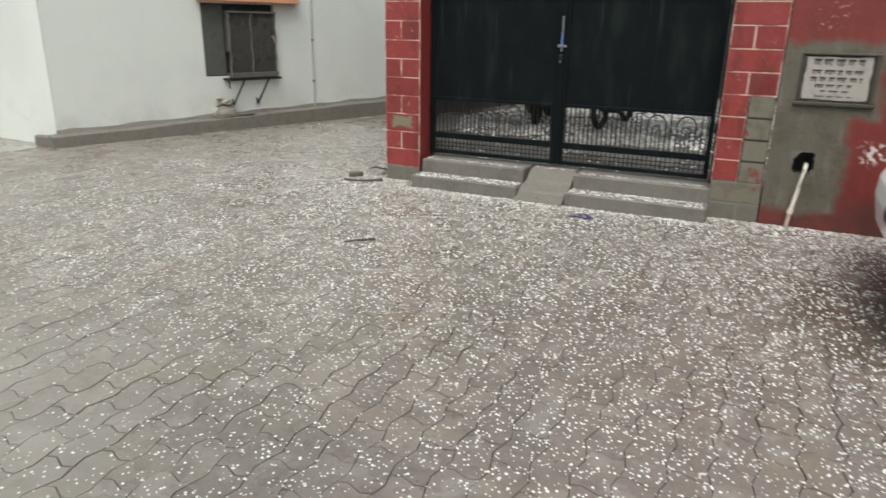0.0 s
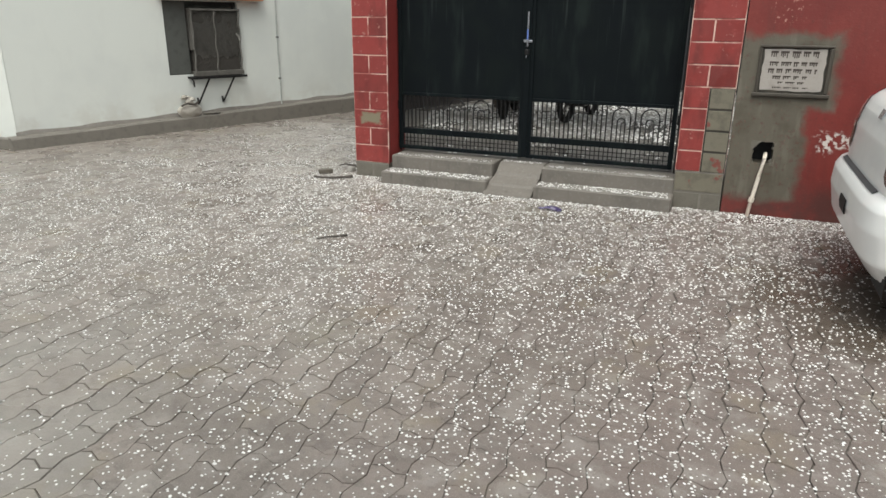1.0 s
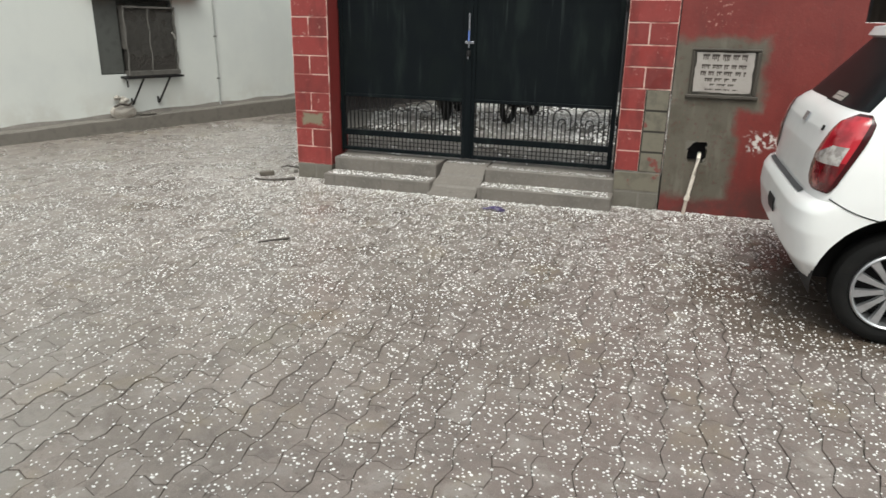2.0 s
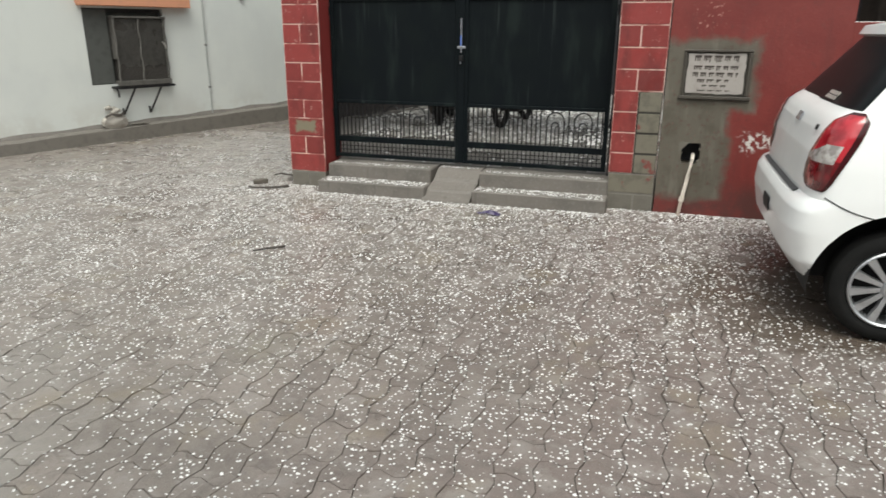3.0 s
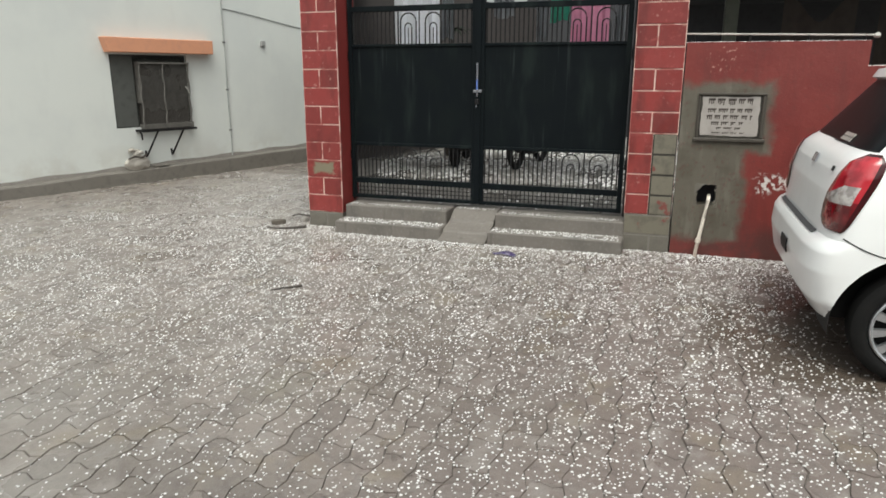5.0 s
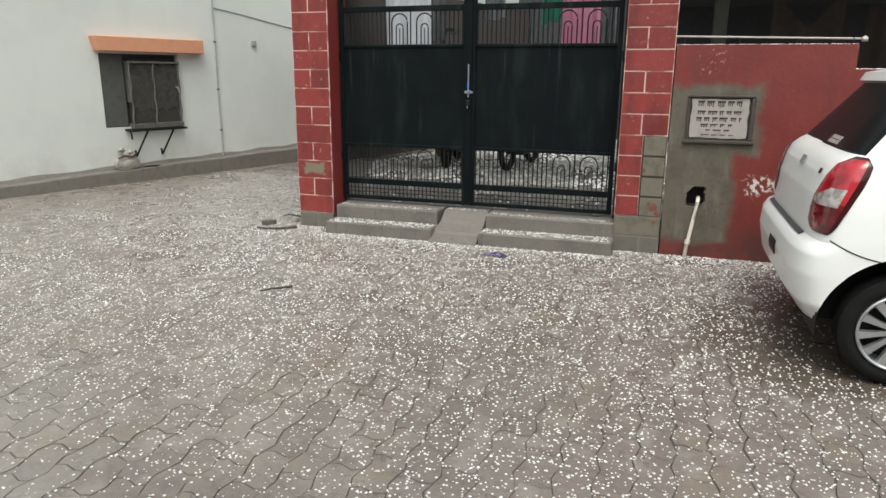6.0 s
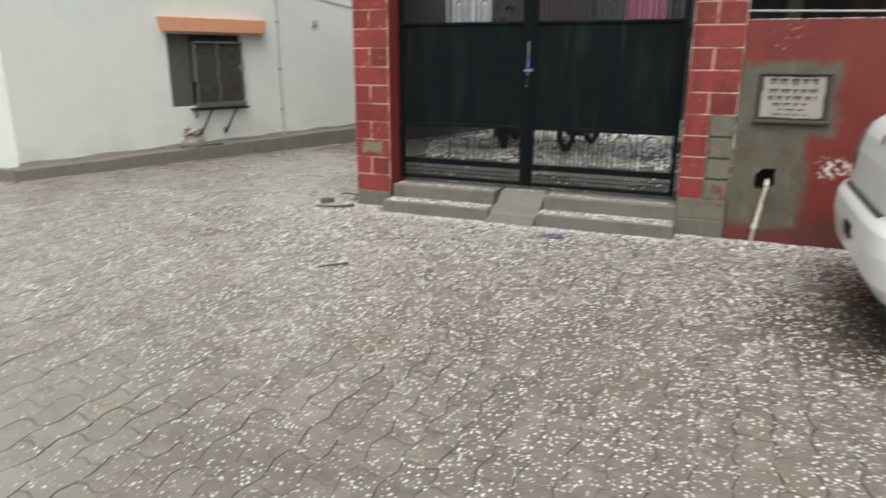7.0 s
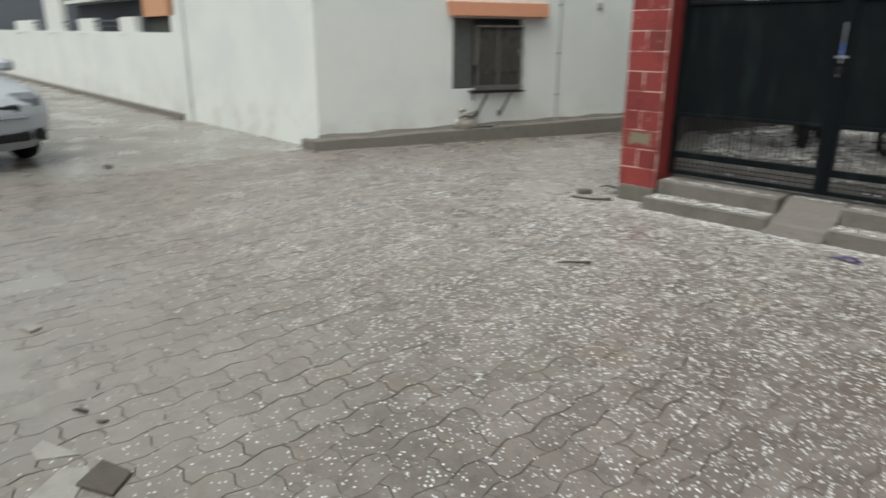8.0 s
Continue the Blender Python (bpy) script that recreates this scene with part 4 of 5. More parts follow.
def hatchback(label, body_paint, m, k):
    car = thing("car", label, "car")
    sh = Shell()
    AX_R, AX_F, AZ, AR = 0.545, 3.0, 0.30, 0.398
    zs = sorted({round(z, 4) for t in (sh.REAR, sh.HALF, sh.FRONT) for z, _ in t} | {round(0.2 + 0.027 * i, 4) for i in range(50)})
    zs = [z for i, z in enumerate(zs) if i == 0 or z - zs[i - 1] > 0.004]
    zs = [z for z in zs if z <= 1.625]
    bms = {k: bmesh.new() for k in ("body", "rear_window", "front_l", "front_r", "rear_l", "rear_r", "windscreen")}
    outs = [sh.outline(z) for z in zs]
    cache = {}

    def cut(j, i):
        c = (outs[j][i] + outs[j][i + 1] + outs[j + 1][i] + outs[j + 1][i + 1]) / 4
        return abs(c.y) > 0.55 and any(math.hypot(c.x - ax, c.z - AZ) < AR for ax in (AX_R, AX_F)) or (c.x < 0.5 and c.z < 0.295)

    gone, stay = set(), set()
    for j in range(len(zs) - 1):
        for i in range(len(outs[0]) - 1):
            (gone if cut(j, i) else stay).update(((j, i), (j, i + 1), (j + 1, i), (j + 1, i + 1)))
    rim_pts = gone & stay

    def vert(kind, j, i, s):
        key = (kind, j, i, s if outs[j][i].y < -1e-6 else 0)
        if key not in cache:
            p = outs[j][i]
            q = Vector((p.x, p.y * s, p.z))
            if kind == "body":
                if (j, i) in rim_pts:
                    ax = AX_R if abs(q.x - AX_R) < abs(q.x - AX_F) else AX_F
                    d = Vector((q.x - ax, q.z - AZ)).normalized() * AR
                    if not (q.x < AX_R - AR - 0.01 and q.z < 0.33) and (abs(d.x) > 0.2 * AR or d.y > 0):
                        q.x, q.z = ax + d.x, max(0.2, AZ + d.y)
            else:
                q.y *= 0.994
            cache[key] = bms[kind].verts.new(q)
        return cache[key]

    for j in range(len(zs) - 1):
        for i in range(len(outs[0]) - 1):
            c = (outs[j][i] + outs[j][i + 1] + outs[j + 1][i] + outs[j + 1][i + 1]) / 4
            if cut(j, i):
                continue
            kind = "body"
            if 1.182 < c.z < 1.518 and i < 8:
                kind = "rear_window"
            elif 1.0 < c.z < 1.46 and i > 14 and i < 97 and 0.78 < c.x - (c.z - 1.0) * 0.45 and c.x + (c.z - 1.0) * 1.25 < 2.42 and not (1.52 < c.x < 1.60):
                kind = "side_window"
            elif 1.02 < c.z < 1.52 and i >= 99:
                kind = "windscreen"
            for s in (1, -1):
                if kind.startswith("side") or kind[-2:] in ("_l", "_r"):
                    kind = ("front" if c.x > 1.56 else "rear") + ("_r" if s > 0 else "_l")
                vs = [vert(kind, j, i, s), vert(kind, j, i + 1, s), vert(kind, j + 1, i + 1, s), vert(kind, j + 1, i, s)]
                if len(set(vs)) == 4:
                    bms[kind].faces.new(vs if s > 0 else vs[::-1])
    # roof and floor
    for j, zoff in ((len(zs) - 1, 0.012), (0, 0.0)):
        n = len(outs[j])
        for i in range(n - 1):
            if j == 0 and outs[j][i].x < 0.5:
                continue
            quad = [vert("body", j, i, 1), vert("body", j, i + 1, 1), vert("body", j, i + 1, -1), vert("body", j, i, -1)]
            quad = list(dict.fromkeys(quad))
            if len(quad) > 2:
                try:
                    bms["body"].faces.new(quad)
                except ValueError:
                    pass
    for b in bms.values():
        bmesh.ops.recalc_face_normals(b, faces=b.faces)
    body = part("body", bms["body"], body_paint, car, soft=True)
    part("rear_window", bms["rear_window"], M_CARGLASS, car, "dark tinted rear window", soft=True)
    for k_ in ("rear_r", "front_r", "rear_l", "front_l"):
        part("side_window", bms[k_], M_CARGLASS, car, "dark side glass", soft=True)
    part("windscreen", bms["windscreen"], M_CARGLASS, car, "dark windscreen", soft=True)
    # wheel wells
    for ax in (AX_R, AX_F):
        for s in (-1, 1):
            bm = bmesh.new()
            prof = []
            for q in range(25):
                a = math.pi * (-0.05 + 1.10 * q / 24)
                prof.append((ax + AR * math.cos(a), AZ + AR * math.sin(a)))
            o = [bm.verts.new((px, s * 0.815, pz)) for px, pz in prof]
            i_ = [bm.verts.new((px, s * 0.50, pz)) for px, pz in prof]
            for q in range(24):
                bm.faces.new((o[q], o[q + 1], i_[q + 1], i_[q]))
            bm.faces.new(i_)
            part("wheel_well", bm, M_TRIM, body, "black wheel arch liner", soft=True)
            wheel(car, ax, s * 0.815, s)
    # tail lamps: red, with a clear wedge in the middle
    left = [(0.775, 33), (0.79, 26), (0.82, 21.5), (0.88, 21), (0.95, 24), (1.015, 28), (1.075, 33), (1.125, 39), (1.165, 49)]
    right = [(0.775, 0.150), (0.79, 0.163), (0.82, 0.180), (0.88, 0.204), (0.95, 0.236), (1.015, 0.266), (1.075, 0.290), (1.125, 0.304), (1.165, 0.288)]
    for s in (1, -1):
        red, clear, low_, border = bmesh.new(), bmesh.new(), bmesh.new(), bmesh.new()
        rows, cols = 52, 40
        pts = []
        for j in range(rows + 1):
            w = j / rows
            z = 0.775 + 0.39 * w
            a, b = lerp_table(left, z), sh.th_of_x(lerp_table(right, z), z)
            pts.append([])
            for i in range(cols + 1):
                u = i / cols
                bulge = 0.005 + 0.014 * (1 - (2 * u - 1) ** 4) * (1 - (2 * w - 1) ** 6)
                p = sh.out(a + (b - a) * u, z, bulge)
                p.y *= s
                pts[-1].append(p)
        memo = {}
        for j in range(rows):
            for i in range(cols):
                w, u = (j + 0.5) / rows, (i + 0.5) / cols
                lo, hi = 0.38 - 0.03 * u, 0.43 + 0.17 * min(1, u * 2.2)
                edge = u > 0.90 or u < 0.03 or w > 0.965 or w < 0.02
                tgt = border if edge else clear if lo < w < hi and u < 0.80 else low_ if w < 0.40 else red
                vs = []
                for jj, ii in ((j, i), (j, i + 1), (j + 1, i + 1), (j + 1, i)):
                    kk = (id(tgt), jj, ii)
                    if kk not in memo:
                        memo[kk] = tgt.verts.new(pts[jj][ii])
                    vs.append(memo[kk])
                tgt.faces.new(vs if s > 0 else vs[::-1])
        for b in (red, clear, low_, border):
            bmesh.ops.recalc_face_normals(b, faces=b.faces)
        lamp = part("tail_lamp", red, M_REDLENS, car, "glossy red tail lamp", soft=True)
        part("clear_lens", clear, M_CLEARLENS, lamp, "clear reversing and indicator lens", soft=True)
        part("lens_border", border, M_BORDER, lamp, "dark red rim of the lamp", soft=True)
        part("lower_lens", low_, M_DARKLENS, lamp, "dark red lower lens", soft=True)
        # headlamp and fog lamp
        bm = bmesh.new()
        add_box(bm, 3.36, 3.70, s * 0.52 - 0.17, s * 0.52 + 0.17, 0.62, 0.80, bevel=0.06)
        bmesh.ops.transform(bm, matrix=Matrix.Translation((3.5, s * 0.52, 0.68)) @ Matrix.Rotation(s * -0.35, 4, "Z") @ Matrix.Translation((-3.5, -s * 0.52, -0.68)), verts=bm.verts)
        part("headlamp", bm, M_HEADLENS, car, "clear swept-back headlamp", soft=True)
        bm = bmesh.new()
        bmesh.ops.create_cone(bm, cap_ends=True, segments=20, radius1=0.075, radius2=0.06, depth=0.1, matrix=Matrix.Translation((3.69, s * 0.56, 0.36)) @ Matrix.Rotation(math.pi / 2, 4, "Y"))
        part("fog_lamp", bm, M_TRIM, car, "round fog lamp in a dark recess", soft=True)
        bm = bmesh.new()
        add_box(bm, 2.45, 2.62, s * 0.93 - 0.09, s * 0.93 + 0.09, 0.99, 1.12, bevel=0.035)
        part("mirror", bm, body_paint, car, "door mirror", soft=True)
    boxes("grille", [(3.68, 3.765, -0.45, 0.45, 0.30, 0.40), (3.66, 3.755, -0.38, 0.38, 0.57, 0.69)], M_TRIM, car, "black front grille", bevel=0.02)
    boxes("chrome_strip", [(3.755, 3.79, -0.42, 0.42, 0.545, 0.565)], M_STEEL, car, "chrome strip", bevel=0.006)
    # tail details
    part("bumper_slot", patch(sh, 0, 20, 0.721, 0.74, 0.004, 16, 2), M_SLOT, car, "dark slot along the top of the rear bumper", soft=True)
    part("bumper_slot", patch(sh, 0, 20, 0.721, 0.74, 0.004, 16, 2, True), M_SLOT, car, soft=True)
    part("bumper_recess", patch(sh, 0, 1.4, 0.52, 0.60, 0.004, 4, 4), M_TRIM, car, "dark bumper recess", soft=True)
    part("badge", patch(sh, 18, 20.5, 1.055, 1.08, 0.004, 4, 3), M_TRIM, car, "small chrome badge shape", soft=True)
    part("emblem", patch(sh, 0.0, 0.25, 1.05, 1.10, 0.004, 4, 3), M_STEEL, car, "chrome emblem on the tailgate", soft=True)
    part("window_label", patch(sh, 0.3, 5.3, 1.188, 1.206, 0.004, 4, 3), M_CREAM, car, "pale sticker low on the rear window")
    part("window_label", patch(sh, 0.3, 5.3, 1.210, 1.228, 0.004, 4, 3), M_CREAM, car)
    bm = bmesh.new()
    seam = []
    for i in range(12):
        u = i / 11
        xx, z = 0.16 + 0.235 * u, 0.752 - 0.088 * u - 0.012 * math.sin(u * math.pi)
        seam.append(sh.out(sh.th_of_x(xx, z), z, 0.0005))
    add_tube(bm, seam, 0.0035, 6)
    part("bumper_seam", bm, M_TRIM, body, "thin dark panel gap")
    bm = bmesh.new()
    add_tube(bm, [sh.out(t, 1.178, 0.002) for t in range(0, 60, 4)], 0.004, 6)
    part("window_seal", bm, M_TRIM, body)
    car.matrix_basis = m @ Matrix.Scale(k, 4)
    return car


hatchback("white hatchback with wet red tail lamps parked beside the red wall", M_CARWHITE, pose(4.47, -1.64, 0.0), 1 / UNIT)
hatchback("silver white car parked along the wet street, front outward", M_CARSILVER, pose(-11.6, -5.95, 0.0, 0, 0, 16), 1.1 / UNIT)

# ---- near pillar and the rubble at its foot ----
np_ = thing("entrance_pillar", "bare grey concrete pillar beside the entrance", "pillar", at=(2.55, -6.7, 0))
boxes("shaft", [(2.30, 2.772, -6.92, -6.450, -0.014, 3.6)], plain("bare_grey_concrete", (0.24, 0.24, 0.22), 0.75, spot=(0.16, 0.155, 0.135), bump=(30, 0.6, 0.01)), np_, bevel=0.018)


def lump(bm, c, size, rnd_, flat=0.6, sub=2):
    vs = bmesh.ops.create_icosphere(bm, subdivisions=sub, radius=1.0)["verts"]
    off = Vector((rnd_.uniform(0, 50), rnd_.uniform(0, 50), rnd_.uniform(0, 50)))
    for v in vs:
        k = 1 + 0.45 * noise.noise(v.co * 1.4 + off) + 0.15 * noise.noise(v.co * 4 + off)
        v.co = Vector((c[0] + v.co.x * k * size[0], c[1] + v.co.y * k * size[1], max(c[2] - 0.01, c[2] + v.co.z * k * size[2] * flat + size[2] * 0.3)))


def stone(name, c, size, material, label, category, group="", seed=0, turn=0.0):
    """A broken chunk with flat cut faces."""
    r = random.Random(seed)
    bm = bmesh.new()
    vs = add_box(bm, -size[0] / 2, size[0] / 2, -size[1] / 2, size[1] / 2, 0, size[2], bevel=min(size) * 0.16)
    jit = {(a, b): (r.uniform(-0.3, 0.12), r.uniform(-0.3, 0.12)) for a in (-1, 1) for b in (-1, 1)}
    for v in bm.verts:
        a, b = (1 if v.co.x > 0 else -1), (1 if v.co.y > 0 else -1)
        v.co.x += a * jit[(a, b)][0] * size[0]
        v.co.y += b * jit[(a, b)][1] * size[1]
        n = noise.noise(v.co * 9 + Vector((seed, 0, 0)))
        v.co += Vector((n * size[0] * 0.14, noise.noise(v.co * 8 + Vector((0, seed, 5))) * size[1] * 0.16, n * size[2] * 0.18 if v.co.z > size[2] * 0.4 else 0))
    bmesh.ops.transform(bm, matrix=Matrix.Translation(c) @ Matrix.Rotation(turn, 4, "Z"), verts=bm.verts)
    return tagged(part(name, bm, material), label, category, group)


M_RUBBLE = plain("pale_rubble", (0.35, 0.335, 0.31), 0.6, spot=(0.23, 0.22, 0.20), bump=(40, 0.6, 0.008))
M_MUD = plain("muddy_brick", (0.105, 0.09, 0.073), 0.6, spot=(0.06, 0.052, 0.042), bump=(40, 0.5, 0.008))
stone("rubble_slab", (0.87, -6.05, -0.004), (0.24, 0.25, 0.008), M_RUBBLE, "pale broken cement slab at the pillar foot", "rubble", "rubble by the pillar", 3, 0.6)
stone("rubble_slab", (0.55, -6.01, -0.004), (0.25, 0.17, 0.008), M_RUBBLE, "pale broken cement slab lying on the pavers", "rubble", "rubble by the pillar", 4, 0.2)
stone("broken_brick", (0.96, -5.87, -0.004), (0.21, 0.15, 0.02), M_MUD, "dark muddy broken brick on wet pavers", "brick", "", 5, 0.5)
# broken bits and a twig beside the gate pillar
stone("broken_brick", (-0.88, 0.17, -0.004), (0.17, 0.10, 0.065), M_MUD, "dark wet broken brick lying beside the gate pillar", "brick", "", 8, 0.1)
stone("cement_fragment", (-0.66, 0.42, -0.004), (0.12, 0.09, 0.05), M_RUBBLE, "small pale cement fragment beside the gate pillar", "rubble", "", 9, 0.4)
M_TWIG = plain("wet_dark_twig", (0.05, 0.04, 0.033), 0.55)


def twig(pts, r, label):
    bm = bmesh.new()
    add_tube(bm, pts, [r * (1 - 0.5 * i / (len(pts) - 1)) for i in range(len(pts))], 7)
    return tagged(part("twig", bm, M_TWIG, soft=True), label, "twig", "twigs on the ground")


twig([(-0.44, 0.10, 0.016), (-0.52, 0.02, 0.014), (-0.63, -0.05, 0.014), (-0.75, -0.09, 0.014), (-0.87, -0.09, 0.016)], 0.017, "dark bent strip of wood at the pillar foot")
twig([(-0.62, 0.62, 0.014), (-0.72, 0.62, 0.03), (-0.83, 0.60, 0.045), (-0.93, 0.61, 0.016)], 0.015, "dark twig lying beside the gate pillar")
twig([(0.70, -1.99, 0.008), (0.65, -2.05, 0.010), (0.58, -2.10, 0.010), (0.51, -2.19, 0.008)], 0.011, "thin dark twig among the hailstones")
twig([(0.33, -5.76, 0.006), (0.30, -5.78, 0.014), (0.26, -5.80, 0.006)], 0.010, "short dark twig on wet pavers")
stone("pebble", (0.47, -5.74, -0.003), (0.055, 0.022, 0.016), M_MUD, "small dark stone on wet pavers", "stone", "", 21, 0.8)
stone("rubble_slab", (-0.97, -5.70, -0.004), (0.2, 0.1, 0.024), M_RUBBLE, "pale broken cement piece on the wet street", "rubble", "rubble by the pillar", 31, 0.2)
stone("pebble", (-6.43, -3.37, -0.003), (0.14, 0.10, 0.05), M_MUD, "dark stone lying in the wet street", "stone", "", 22, 0.3)

# violet wrapper on the pavers before the steps
wp_ = Mat("violet_plastic_film", (0.12, 0.09, 0.24), 0.35)
wp_.spots(16, (0.45, 0.42, 0.52), 0.52, 0.6, 0.8)
bm = bmesh.new()
N = 14
grid = []
for j in range(N + 1):
    grid.append([])
    for i in range(N + 1):
        u, v = i / N - 0.5, j / N - 0.5
        x, y = u * 0.26 * (1 - 0.4 * abs(v)), v * 0.2 * (1 + 0.5 * math.sin(u * 5))
        z = 0.008 + 0.022 * abs(noise.noise(Vector((u * 6, v * 5, 2)))) + 0.006 * math.cos(u * 7)
        grid[-1].append(bm.verts.new((2.12 + x * 0.96 - y * 0.25, -0.36 + y * 0.6 + x * 0.10, max(0.006, z))))
for a, b in zip(grid, grid[1:]):
    for i in range(N):
        bm.faces.new((a[i], a[i + 1], b[i + 1], b[i]))
bmesh.ops.solidify(bm, geom=bm.faces[:], thickness=0.002)
tagged(part("plastic_wrapper", bm, wp_.m, soft=True), "crumpled violet plastic wrapper on the hail-strewn pavers", "wrapper")

# ---- air cooler on its bracket in the house window ----
M_COOLER = plain("weathered_grey_tin", (0.115, 0.108, 0.098), 0.75, spot=(0.06, 0.056, 0.05), bump=(14, 0.7, 0.02))
M_PAD = plain("rotten_brown_cooler_pad", (0.045, 0.04, 0.035), 0.9, spot=(0.035, 0.03, 0.027), bump=(30, 0.9, 0.02))
CX0, CX1, CY0, CY1, CZ0, CZ1 = XH - 0.12, XH + 0.10, 2.88, 3.80, 0.915, 1.975
cooler = thing("air_cooler", "old weathered tin air cooler with rotten pads hung at the window", "air cooler", at=((CX0 + CX1) / 2, (CY0 + CY1) / 2, CZ0))
boxes("cabinet", [(CX0, CX1 - 0.03, CY0 + 0.03, CY1 - 0.03, CZ0, CZ1 - 0.02)], M_PAD, cooler, "brown pads inside the cabinet", bevel=0.006)
t_ = 0.03
MID = CY0 + 0.435
for y in (CY0, MID - t_ / 2, CY1 - t_):
    bm = bmesh.new()
    add_tube(bm, [(CX1 - 0.016, y + t_ / 2 + 0.012 * math.sin(k * 1.9 + y), CZ0 + (CZ1 - CZ0) * k / 9) for k in range(10)], 0.017, 6)
    part("corner_post", bm, M_COOLER, cooler)
boxes("top_rail", [(CX0, CX1 + 0.01, CY0 - 0.01, CY1 + 0.01, CZ1 - 0.02, CZ1 + 0.015)], M_COOLER, cooler, "tin lid")
boxes("base_tray", [(CX0, CX1 + 0.01, CY0 - 0.01, CY1 + 0.01, CZ0 - 0.03, CZ0 + 0.05)], M_COOLER, cooler, "tin water tray")
for ya, yb, sd in ((CY0 + t_, MID - t_ / 2, 1.0), (MID + t_ / 2, CY1 - t_, 4.0)):
    bm = bmesh.new()
    g = []
    for j in range(19):
        g.append([])
        for i in range(19):
            u, w = i / 18, j / 18
            zb = CZ0 + 0.28 + 0.08 * noise.noise(Vector((u * 3.5, sd, 0))) + 0.05 * noise.noise(Vector((u * 11, sd, 3)))
            z = zb + (CZ1 - 0.03 - zb) * w
            x = CX1 - 0.026 + 0.010 * noise.noise(Vector((u * 2.5 + sd, w * 3, 1)))
            g[-1].append(bm.verts.new((x, ya + (yb - ya) * u, z)))
    for p, q in zip(g, g[1:]):
        for i in range(18):
            bm.faces.new((p[i], p[i + 1], q[i + 1], q[i]))
    bmesh.ops.solidify(bm, geom=bm.faces[:], thickness=0.004)
    part("cover_sheet", bm, M_COOLER, cooler, "ragged grey tin cover", soft=True)
boxes("side_panel", [(CX0, CX1 - 0.033, CY0, CY0 + 0.028, CZ0 + 0.4, CZ1 - 0.021)], M_COOLER, cooler, "grey tin side")
bm = bmesh.new()
add_tube(bm, [(CX1 + 0.005, 3.77, 1.47), (CX1 + 0.012, 3.75, 1.53), (CX1 + 0.003, 3.71, 1.58)], 0.016, 8)
part("rag", bm, M_RUBBLE, cooler, "white rag tied to the cabinet", soft=True)
brk = thing("cooler_bracket", "black angle-iron bracket holding the air cooler", "bracket", at=(XH, 3.25, 0.8))
boxes("platform", [(XH, XH + 0.26, 2.76, 2.79, 0.848, 0.884), (XH, XH + 0.26, 3.74, 3.77, 0.848, 0.884), (XH + 0.22, XH + 0.26, 2.79, 3.74, 0.848, 0.884), (XH + 0.01, XH + 0.05, 2.79, 3.74, 0.848, 0.884)], M_IRON, brk, "flat iron frame", bevel=0.003)
for y in (2.91, 3.39):
    bm = bmesh.new()
    add_tube(bm, [(XH + 0.24, y + 0.12, 0.855), (XH + 0.03, y, 0.43)], 0.017, 4)
    add_tube(bm, [(XH + 0.03, y - 0.01, 0.41), (XH + 0.025, y - 0.02, 0.52)], 0.017, 4)
    part("strut", bm, M_IRON, brk)
bm = bmesh.new()
add_tube(bm, [(XH + 0.2, 2.72, 0.87), (XH + 0.21, 2.75, 0.82), (XH + 0.2, 2.76, 0.72)], 0.014, 8)
part("hose", bm, M_IRON, brk, "short black drain hose", soft=True)

# cloth bundle on the plinth
M_SACK = plain("dirty_white_sack", (0.42, 0.39, 0.35), 0.85, spot=(0.2, 0.17, 0.14), bump=(16, 0.8, 0.02))
sack = thing("sack", "dirty white knotted sack standing on the plinth", "sack", at=(XH + 0.1, 2.68, 0.2))
bm = bmesh.new()
rnd = random.Random(17)
vs = bmesh.ops.create_uvsphere(bm, u_segments=24, v_segments=16, radius=1.0)["verts"]
for v in vs:
    z = v.co.z
    k = 1 + 0.2 * noise.noise(v.co * 2.2) + 0.1 * noise.noise(v.co * 6)
    top = max(0.0, z)
    w = 1 - 0.55 * top ** 1.3
    v.co = Vector((XH + 0.012 + 0.09 * (v.co.x * k * w + 0.9), 2.69 + 0.215 * v.co.y * k * w, 0.215 + 0.155 * (max(z, -0.8) * k + 0.8)))
part("bag", bm, M_SACK, sack, soft=True)
bm = bmesh.new()
for i in range(5):
    a = i * 1.3
    lump(bm, (XH + 0.09 + 0.03 * math.cos(a), 2.67 + 0.08 * math.sin(a), 0.47 + 0.018 * i), (0.04, 0.055, 0.045), rnd, 1.0, 2)
part("knot", bm, M_SACK, sack, "twisted knot of cloth", soft=True)
bm = bmesh.new()
add_tube(bm, [(XH + 0.165, 2.5, 0.42), (XH + 0.18, 2.6, 0.455), (XH + 0.18, 2.74, 0.43), (XH + 0.16, 2.82, 0.47)], 0.018, 6)
part("tie", bm, M_TWIG, sack, "dark cord")
rnd = random.Random(31)
bm = bmesh.new()
lump(bm, (XH + 0.10, 3.05, 0.24), (0.055, 0.11, 0.03), rnd)
lump(bm, (XH + 0.11, 3.2, 0.245), (0.045, 0.07, 0.026), rnd)
heap = tagged(part("mortar_heap", bm, M_DARKCEMENT, soft=True), "small heap of wet dirt on the plinth", "dirt")
for ob in (cooler, brk, sack, heap):
    ob.matrix_basis = LANE @ ob.matrix_basis

